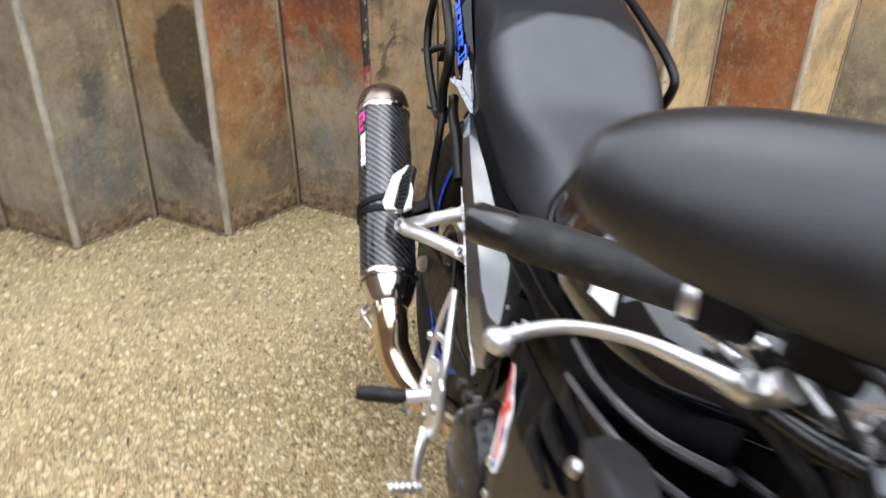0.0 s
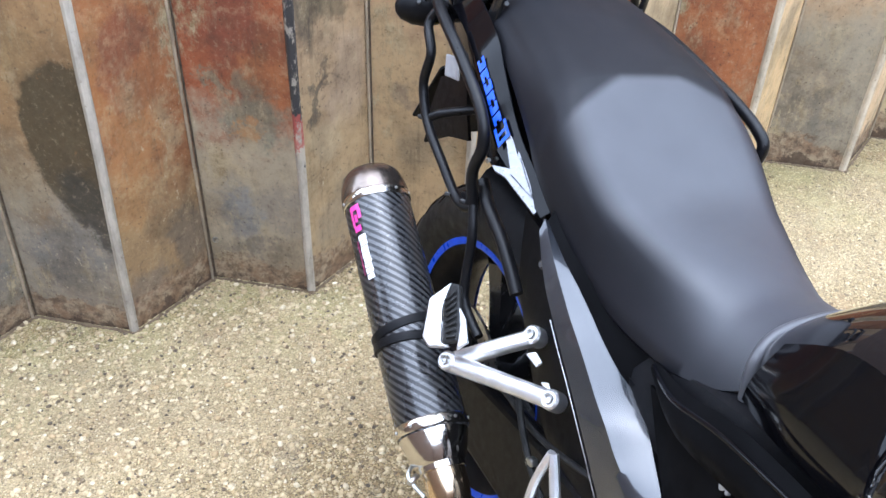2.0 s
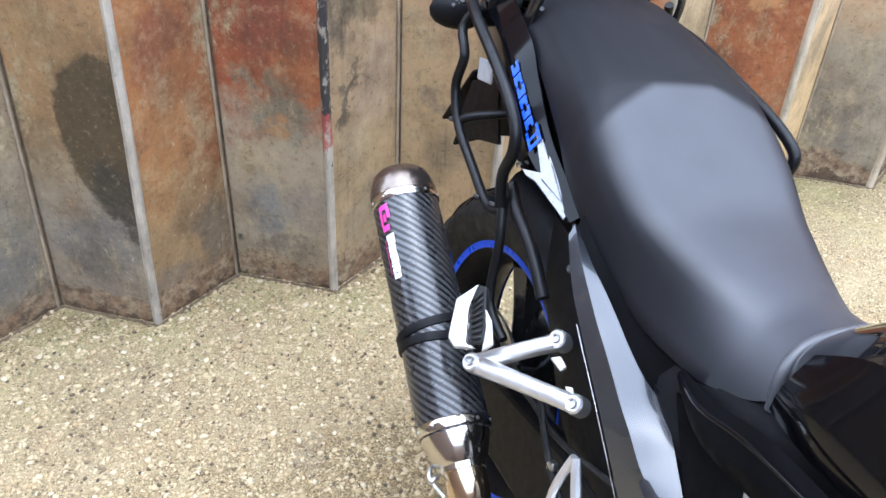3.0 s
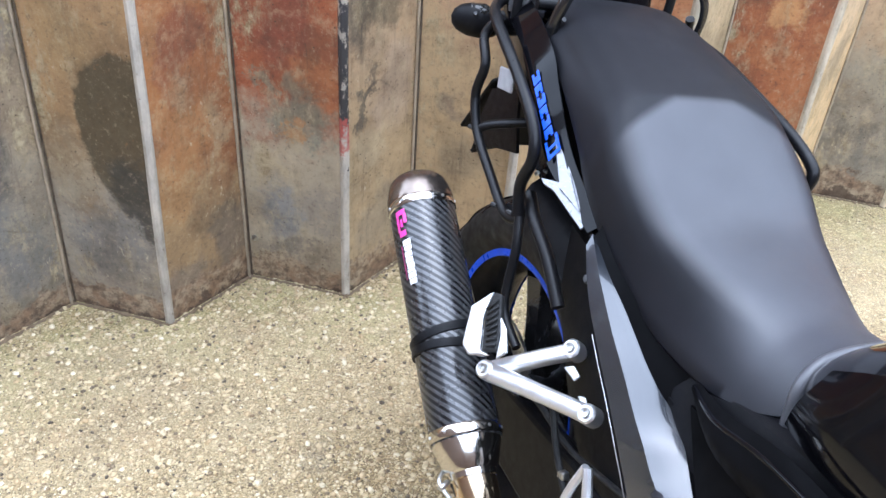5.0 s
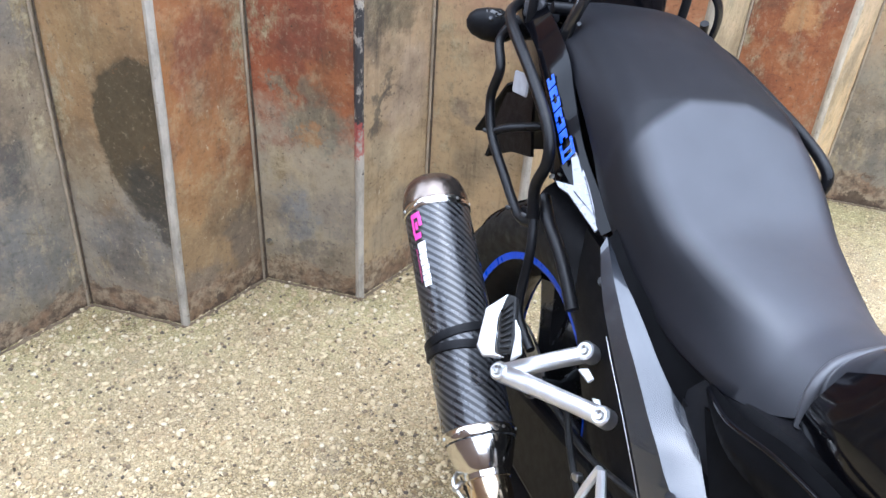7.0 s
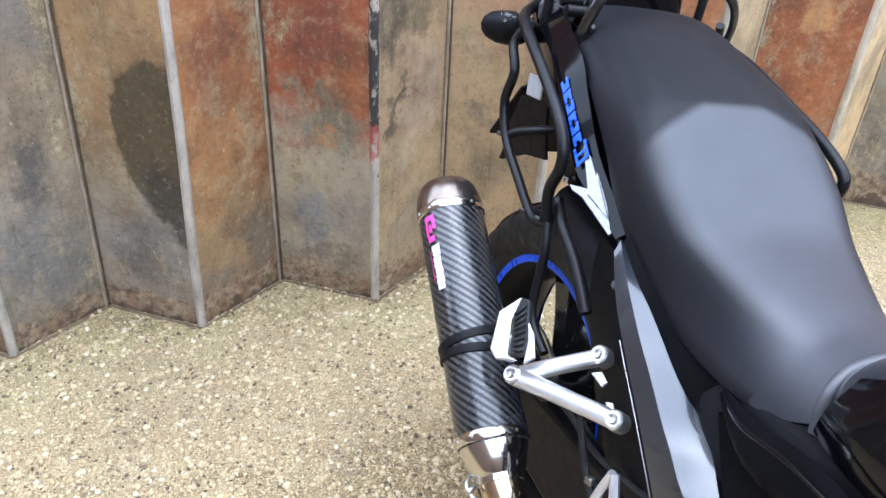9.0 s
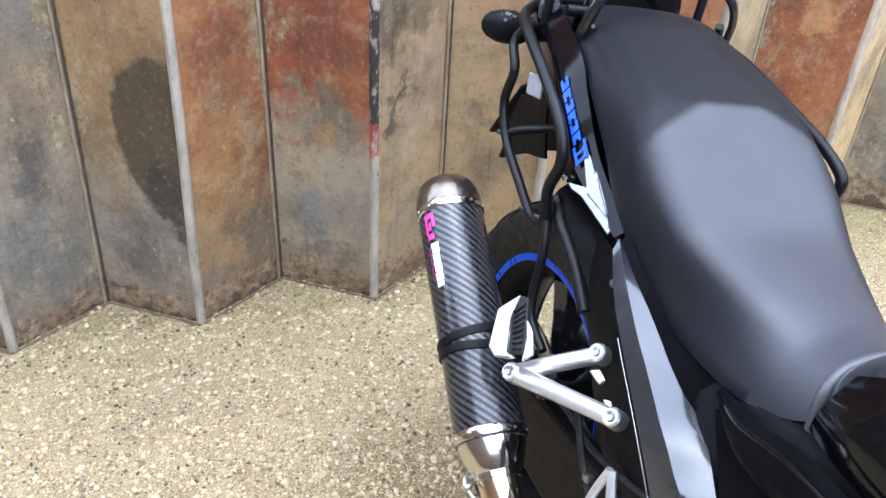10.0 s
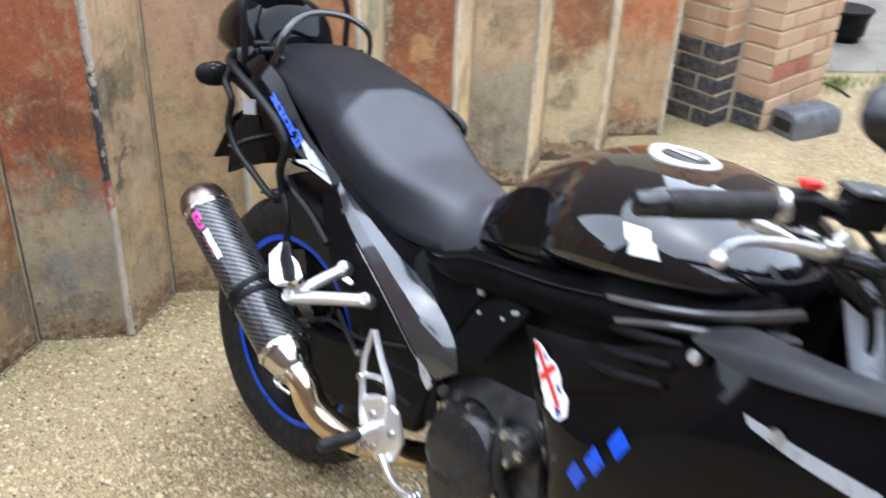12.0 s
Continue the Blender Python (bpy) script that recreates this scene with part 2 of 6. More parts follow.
def shell(lines, thick=0.004, per=5, across=4, sharp=()):
    """A panel stretched over lines (each a row of points), with real thickness. sharp: rows that are creases."""
    long = [catmull(l, per) for l in lines]
    n = len(long[0])
    if sharp:
        grid = []
        cuts = [0, *sharp, len(long) - 1]
        cols = []
        for i in range(n):
            col = []
            for a, b in zip(cuts, cuts[1:]):
                seg = catmull([long[j][i] for j in range(a, b + 1)], across)
                col += seg if not col else seg[1:]
            cols.append(col)
    else:
        cols = [catmull([l[i] for l in long], across) for i in range(n)]
    bm = bmesh.new()
    V = [[bm.verts.new(p) for p in c] for c in cols]
    for a, b in zip(V, V[1:]):
        for i in range(len(a) - 1):
            bm.faces.new((a[i], a[i + 1], b[i + 1], b[i])).smooth = True
    bmesh.ops.remove_doubles(bm, verts=bm.verts, dist=1e-5)
    bmesh.ops.recalc_face_normals(bm, faces=bm.faces)
    bm.normal_update()
    # make the skin face away from the middle plane of the machine
    side = sum((f.calc_center_median().x * f.normal.x for f in bm.faces))
    if side < 0: bmesh.ops.reverse_faces(bm, faces=bm.faces)
    bmesh.ops.solidify(bm, geom=bm.faces[:], thickness=thick)
    for f in bm.faces: f.smooth = True
    return bm


def side_plate(outline, v, depth, dv_df=0.0, bevel=0.003):
    """A plate seen from the machine's side: outline of (y, z) at x = v."""
    m = Matrix(((0, 0, 1, v), (1, 0, 0, 0), (0, 1, 0, 0), (0, 0, 0, 1)))
    bm = prism(outline, depth, m, bevel)
    if dv_df:
        y0 = sum(p[0] for p in outline) / len(outline)
        for q in bm.verts: q.co.x += (q.co.y - y0) * dv_df
    return bm


def flipped(bm):
    """The mirror image on the other side of the machine."""
    b = bm.copy()
    for v in b.verts: v.co.x = -v.co.x
    bmesh.ops.reverse_faces(b, faces=b.faces)
    return b


def joined(*bms):
    out = bmesh.new()
    for b in bms:
        me = bpy.data.meshes.new("tmp"); b.to_mesh(me); out.from_mesh(me); bpy.data.meshes.remove(me); b.free()
    return out


def part(name, bm, material, parent=None, label="", angle=38):
    """Links a bmesh as one mesh object under a thing or a part."""
    me = bpy.data.meshes.new(name)
    for e in bm.edges:
        if len(e.link_faces) == 2 and e.calc_face_angle(0) > radians(angle): e.smooth = False
    bm.to_mesh(me); bm.free()
    me.materials.append(material)
    ob = new(name, me)
    if parent is not None: ob.parent = parent
    if label: ob["label"] = label
    return ob


def pair(name, bm, material, parent, label=""):
    """A part and its mirror image."""
    other = flipped(bm)
    a = part(name, bm, material, parent, label)
    part(name, other, material, parent, label)
    return a

# ---------------------------------------------------------------- ground
k = Nodes("exposed_aggregate_concrete")
pos = k.where()
wob = k.n("ShaderNodeVectorMath", operation="ADD")
k.put(wob.inputs[0], pos)
k.put(wob.inputs[1], k.scaled(k.noise(70, 3, v=pos, out="Color"), 0.018))
pv = wob.outputs[0]
d1, c1 = k.voro(88.0, v=pv), k.voro(88.0, v=pv, out="Color")
d2, c2 = k.voro(190.0, v=pv), k.voro(190.0, v=pv, out="Color")
r1, g1, b1 = k.split(c1)
r2, g2, b2 = k.split(c2)
sand = k.mix(k.step(k.noise(2.2, 5, 0.6), 0.3, 0.7), (0.46, 0.345, 0.175), (0.60, 0.465, 0.25))
sand = k.mix(k.step(k.noise(260, 3), 0.34, 0.66), sand, (0.12, 0.086, 0.042))
sand = k.mix(k.math("MULTIPLY", k.step(k.noise(55, 5, 0.7), 0.46, 0.62), 0.55), sand, (0.15, 0.11, 0.058))
stones = [(0.0, (0.62, 0.48, 0.26)), (0.14, (0.34, 0.225, 0.105)), (0.24, (0.70, 0.56, 0.32)), (0.36, (0.27, 0.195, 0.10)), (0.41, (0.085, 0.062, 0.038)), (0.46, (0.30, 0.215, 0.11)), (0.58, (0.52, 0.39, 0.205)), (0.72, (0.72, 0.60, 0.37)), (0.80, (0.44, 0.32, 0.165)), (1.0, (0.78, 0.67, 0.44))]
pale_stones = [(0.0, (0.62, 0.49, 0.28)), (0.25, (0.46, 0.335, 0.175)), (0.5, (0.70, 0.58, 0.35)), (0.75, (0.56, 0.44, 0.25)), (1.0, (0.80, 0.71, 0.50))]
dark_stones = [(0.0, (0.045, 0.036, 0.028)), (0.4, (0.11, 0.08, 0.05)), (0.7, (0.24, 0.165, 0.085)), (1.0, (0.20, 0.155, 0.10))]
fine_col = k.ramp(r2, stones)
big_col = k.ramp(r1, stones)
m2 = k.math("MULTIPLY", k.step(d2, 0.50, 0.36), k.step(g2, 0.15, 0.25))
m1 = k.math("MULTIPLY", k.step(d1, 0.44, 0.34), k.step(g1, 0.35, 0.45))
c = k.mix(m2, sand, fine_col)
c = k.mix(m1, c, big_col)
px, py, pz = k.split(pos)
# pale green film of algae close to the piling and over the open yard behind
alg = k.math("MULTIPLY", k.step(k.math("ADD", py, k.math("MULTIPLY", k.noise(3.0, 5), 0.5)), -0.10, 0.28), k.step(k.noise(6.0, 5, 0.65), 0.35, 0.62))
c = k.mix(k.math("MULTIPLY", alg, 0.38), c, (0.44, 0.42, 0.17))
# faint rusty and grey stains
c = k.mix(k.math("MULTIPLY", k.step(k.noise(5.0, 6, 0.75, v=k.scaled(pos, 1.0, (7, 2, 9))), 0.55, 0.72), 0.40), c, (0.42, 0.25, 0.12))
c = k.mix(k.math("MULTIPLY", k.step(k.noise(8.0, 6, 0.75, v=k.scaled(pos, 1.0, (1, 8, 4))), 0.56, 0.72), 0.40), c, (0.22, 0.19, 0.15))
# damp brown run of dirt and small dark pits
c = k.mix(k.math("MULTIPLY", k.step(k.noise(9.0, 5, 0.7), 0.48, 0.70), 0.40), c, k.mix(0.6, c, (0.17, 0.14, 0.09)))
c = k.mix(k.math("MULTIPLY", k.step(k.noise(7.0, 6, 0.72, v=k.scaled(pos, 1.0, (3, 5, 1))), 0.48, 0.68), 0.24), c, (0.68, 0.55, 0.33))
# a paler strip along the piling: the ground's brightness falloff painted in
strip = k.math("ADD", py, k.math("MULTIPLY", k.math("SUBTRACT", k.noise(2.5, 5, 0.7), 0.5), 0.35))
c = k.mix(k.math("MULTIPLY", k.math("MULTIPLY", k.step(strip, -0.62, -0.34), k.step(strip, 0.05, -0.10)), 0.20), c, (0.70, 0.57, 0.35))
c = k.mix(k.math("MULTIPLY", k.step(k.noise(1.1, 4, 0.6, v=k.scaled(pos, 1.0, (4.3, 1.7, 0))), 0.52, 0.72), 0.35), c, (0.24, 0.18, 0.11))
c = k.mix(k.math("MULTIPLY", k.step(k.voro(62.0, v=pv), 0.24, 0.14), k.step(k.noise(14, 3), 0.45, 0.60)), c, k.mix(r1, (0.03, 0.025, 0.02), (0.14, 0.105, 0.065)))
h = k.math("ADD", k.math("MULTIPLY", m1, 0.8), k.math("ADD", k.math("MULTIPLY", m2, 0.45), k.math("MULTIPLY", k.noise(300, 3), 0.4)))
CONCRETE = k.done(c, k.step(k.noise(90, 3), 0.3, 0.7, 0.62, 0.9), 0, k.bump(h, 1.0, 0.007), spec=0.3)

def grid_sheet(x0, x1, y0, y1, nx, ny, z=0.0, rough=0.0):
    bm = bmesh.new()
    V = [[bm.verts.new((x0 + (x1 - x0) * i / nx, y0 + (y1 - y0) * j / ny, z)) for j in range(ny + 1)] for i in range(nx + 1)]
    for i in range(nx):
        for j in range(ny):
            bm.faces.new((V[i][j], V[i + 1][j], V[i + 1][j + 1], V[i][j + 1]))
    return bm

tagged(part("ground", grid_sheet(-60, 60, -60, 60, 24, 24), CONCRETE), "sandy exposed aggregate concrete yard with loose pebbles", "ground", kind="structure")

# loose and half-sunk pebbles in the near stretch
def pebble_stone(name, colours):
    k = Nodes(name)
    pc = k.ramp(k.n("ShaderNodeNewGeometry").outputs["Random Per Island"], colours)
    return k.done(k.mix(k.step(k.noise(240, 3), 0.35, 0.65), pc, k.mix(0.3, pc, (0.3, 0.22, 0.12))), 0.62, 0, k.bump(k.noise(500, 2), 0.3, 0.0005))


PALE_PEBBLE = pebble_stone("pale_pebble_stone", pale_stones)
DARK_PEBBLE = pebble_stone("dark_pebble_stone", dark_stones)

def pebbles(count, x0, x1, y0, y1, lo, hi, material, seed, label):
    rng = np.random.default_rng(seed)
    ico = bmesh.new(); bmesh.ops.create_icosphere(ico, subdivisions=1, radius=1.0)
    base = np.array([v.co[:] for v in ico.verts]); tri = np.array([[v.index for v in f.verts] for f in ico.faces]); ico.free()
    n, nv = count, len(base)
    size = lo + (hi - lo) * rng.random(n) ** 2.6
    sq = np.stack([size * rng.uniform(0.8, 1.25, n), size * rng.uniform(0.65, 1.0, n), size * rng.uniform(0.35, 0.6, n)], -1)
    jit = base[None] * (1 + rng.uniform(-0.16, 0.16, (n, nv, 1)))
    P = jit * sq[:, None]
    a = rng.uniform(0, 6.283, n)[:, None]
    X = P[..., 0] * np.cos(a) - P[..., 1] * np.sin(a) + rng.uniform(x0, x1, n)[:, None]
    Y = P[..., 0] * np.sin(a) + P[..., 1] * np.cos(a) + rng.uniform(y0, y1, n)[:, None]
    Z = P[..., 2] + (sq[:, 2] * rng.uniform(-0.5, 0.30, n))[:, None]
    me = bpy.data.meshes.new("pebbles")
    verts = np.stack([X, Y, Z], -1).reshape(-1, 3)
    faces = (tri[None] + (np.arange(n) * nv)[:, None, None]).reshape(-1, 3)
    me.from_pydata(verts.tolist(), [], faces.tolist())
    me.polygons.foreach_set("use_smooth", [True] * len(me.polygons))
    me.materials.append(material)
    return tagged(new("pebbles", me), label, "gravel", kind="stuff")

pebbles(26000, -1.3, 1.1, -1.6, 0.11, 0.0018, 0.0088, PALE_PEBBLE, 7, "small tan and cream pebbles set in the concrete")
pebbles(9000, -1.3, 1.1, -1.6, 0.11, 0.0016, 0.0062, DARK_PEBBLE, 19, "small dark brown and black pebbles set in the concrete")

# ---------------------------------------------------------------- steel sheet piling
def steel(name, upper, lower, split, spread=0.10, seed=0.0, blobs=(), streak=0.5, pale=0.42, crust=1.0, trough=0.0):
    """Old painted and rusted pile steel. blobs: (x, z, rx, rz, colour, strength) of stains; trough: where its inner edge lies."""
    k = Nodes(name)
    upper, lower = (tuple(v * s for v in q) if q[0] > 2.2 * q[1] else tuple(min(0.8, v * l) for v in q) for q, s, l in ((upper, 1.2, 1.45 if upper[0] < 0.4 else 1.15), (lower, 1.2, 1.6 if lower[0] < 0.35 else 1.15)))
    upper, lower = ((q[0] * 1.07, q[1] * 0.985, q[2] * f) for q, f in ((upper, 0.92), (lower, 0.84)))
    p = k.scaled(k.where(), 1.0, (seed, seed * 0.7, seed * 0.3))
    x, y, z = k.split(k.where())
    wr, wg, wb = k.split(k.noise(6.5, 6, 0.7, p, "Color"))
    n1 = k.noise(4.2, 7, 0.66, p)
    n2 = k.noise(17.0, 7, 0.74, p)
    n3 = k.noise(85.0, 6, 0.8, p)
    n4 = k.noise(38.0, 6, 0.8, k.scaled(p, 1.0, (2, 6, 3)))
    tall = k.noise(1.0, 7, 0.75, k.scaled(p, (34.0, 34.0, 2.2)))
    def mid(v, s): return k.math("MULTIPLY", k.math("SUBTRACT", v, 0.5), s)
    edge = k.math("ADD", z, k.math("ADD", mid(n1, 0.60), k.math("ADD", mid(n2, 0.30), mid(n4, 0.12))))
    c = k.mix(k.step(edge, split - spread, split + spread), lower, upper)
    def stain(c, bx, bz, rx, rz, col, st):
        # big stains keep a smooth edge, small ones are ragged
        wild = 0.25 if rz > 0.15 else 1.0
        bx_ = k.math("ADD", x, k.math("ADD", mid(wr, 0.22 * wild), mid(n4, 0.03)))
        bz_ = k.math("ADD", z, k.math("ADD", mid(wg, 0.30 * wild), mid(n4, 0.03)))
        dx = k.math("DIVIDE", k.math("SUBTRACT", bx_, bx), rx)
        dz = k.math("DIVIDE", k.math("SUBTRACT", bz_, bz), rz)
        r = k.math("SQRT", k.math("ADD", k.math("MULTIPLY", dx, dx), k.math("MULTIPLY", dz, dz)))
        soft = 0.06 if wild < 1 else 0.40
        return k.mix(k.math("MULTIPLY", k.step(r, 1.0 + soft, 1.0 - soft), st), c, col)
    wet = [q for q in blobs if q[4][0] < 0.08 and q[5] >= 0.85]
    for q in blobs:
        if q not in wet: c = stain(c, *q)
    # clouds, streaks and dull patches within the coat
    c = k.mix(k.math("MULTIPLY", k.step(n1, 0.46, 0.66), 0.75), c, k.mix(0.55, c, (0.07, 0.045, 0.025)))
    c = k.mix(k.math("MULTIPLY", k.step(n2, 0.50, 0.72), 0.55), c, k.mix(0.6, c, (0.06, 0.05, 0.04)))
    c = k.mix(k.math("MULTIPLY", k.step(n2, 0.47, 0.30), 0.65), c, k.mix(0.45, c, (0.62, 0.47, 0.28)))
    c = k.mix(k.math("MULTIPLY", k.step(tall, 0.52, 0.72), streak), c, k.mix(0.6, c, (0.05, 0.04, 0.03)))
    c = k.mix(k.math("MULTIPLY", k.step(tall, 0.42, 0.28), streak * 0.6), c, k.mix(0.35, c, (0.60, 0.50, 0.36)))
    c = k.mix(k.math("MULTIPLY", k.step(k.noise(7.0, 6, 0.7, k.scaled(p, (1.3, 1.3, 0.7), (2, 9, 5))), 0.50, 0.66), 0.45), c, k.mix(0.6, c, (0.13, 0.105, 0.065)))
    # ochre flakes, thickest by the trough, and small pale chips
    near = k.step(k.math("ABSOLUTE", k.math("SUBTRACT", k.math("ADD", x, mid(n2, 0.06)), trough)), 0.085, 0.012)
    flake = k.math("MULTIPLY", k.step(k.noise(9.0, 7, 0.8, k.scaled(p, (1.6, 1.6, 0.7), (3, 8, 1))), 0.50, 0.64), k.math("ADD", k.math("MULTIPLY", near, 0.75), pale))
    c = k.mix(flake, c, k.mix(k.step(n4, 0.35, 0.65), (0.25, 0.19, 0.10), (0.50, 0.42, 0.27)))
    chip = k.math("MULTIPLY", k.step(k.noise(60.0, 6, 0.8, k.scaled(p, (1.5, 1.5, 0.8), (6, 2, 4))), 0.60, 0.65), k.step(k.noise(6.0, 4, 0.6, k.scaled(p, 1.0, (8, 3, 3))), 0.48, 0.62))
    c = k.mix(k.math("MULTIPLY", chip, 0.7), c, (0.60, 0.51, 0.36))
    # oily dark patches lie over the coat
    for q in wet: c = stain(c, *q)
    # fine grain, rust freckles, pits and a few scratches
    c = k.mix(k.math("MULTIPLY", k.step(n3, 0.54, 0.68), 0.6), c, k.mix(0.55, c, (0.50, 0.40, 0.26)))
    c = k.mix(k.math("MULTIPLY", k.step(n3, 0.47, 0.32), 0.75), c, k.mix(0.6, c, (0.04, 0.03, 0.025)))
    c = k.mix(k.math("MULTIPLY", k.step(n4, 0.60, 0.70), 0.35), c, k.mix(0.6, c, (0.44, 0.20, 0.07)))
    scr = k.math("ABSOLUTE", k.math("SUBTRACT", k.noise(3.0, 2, 0.4, k.scaled(p, (1.0, 1.0, 0.7), (9, 2, 5))), 0.5))
    c = k.mix(k.math("MULTIPLY", k.math("MULTIPLY", k.step(scr, 0.0022, 0.0008), k.step(n2, 0.45, 0.60)), 0.30), c, (0.06, 0.05, 0.04))
    c = k.mix(k.math("MULTIPLY", k.step(k.voro(48.0, v=p), 0.10, 0.05), k.step(n1, 0.42, 0.55)), c, (0.05, 0.04, 0.03))
    # crust of rust and soil along the foot
    low = k.math("ADD", z, k.math("ADD", mid(n1, 0.20), k.math("ADD", mid(n2, 0.12), mid(n4, 0.06))))
    c = k.mix(k.math("MULTIPLY", k.step(low, 0.085, 0.068), 0.85 * crust), c, k.mix(k.step(n4, 0.36, 0.60), (0.10, 0.065, 0.04), k.mix(k.step(n2, 0.4, 0.6), (0.42, 0.33, 0.22), (0.27, 0.17, 0.10))))
    c = k.mix(k.math("MULTIPLY", k.step(low, 0.020, 0.008), 0.8), c, (0.07, 0.045, 0.03))
    rough = k.step(n2, 0.3, 0.7, 0.46, 0.82)
    nrm = k.bump(k.math("ADD", k.math("MULTIPLY", n3, 0.6), n2), 0.5, 0.003)
    return k.done(c, rough, 0.0, nrm, spec=0.35)

RIDGES = [-2.84, -2.435, -2.03, -1.62, -1.212, -0.806, -0.405, 0.0, 0.395, 0.79, 1.185, 1.574, 1.992, 2.419]
DEPTH, TOP = 0.132, 1.2
OLIVE, GREY, RUST, REDRUST = (0.235, 0.165, 0.085), (0.185, 0.172, 0.14), (0.36, 0.125, 0.04), (0.29, 0.085, 0.04)
BLUEGREY, TAN, PALE, BROWN, DARK = (0.20, 0.19, 0.17), (0.36, 0.28, 0.175), (0.52, 0.43, 0.28), (0.26, 0.125, 0.06), (0.045, 0.042, 0.035)
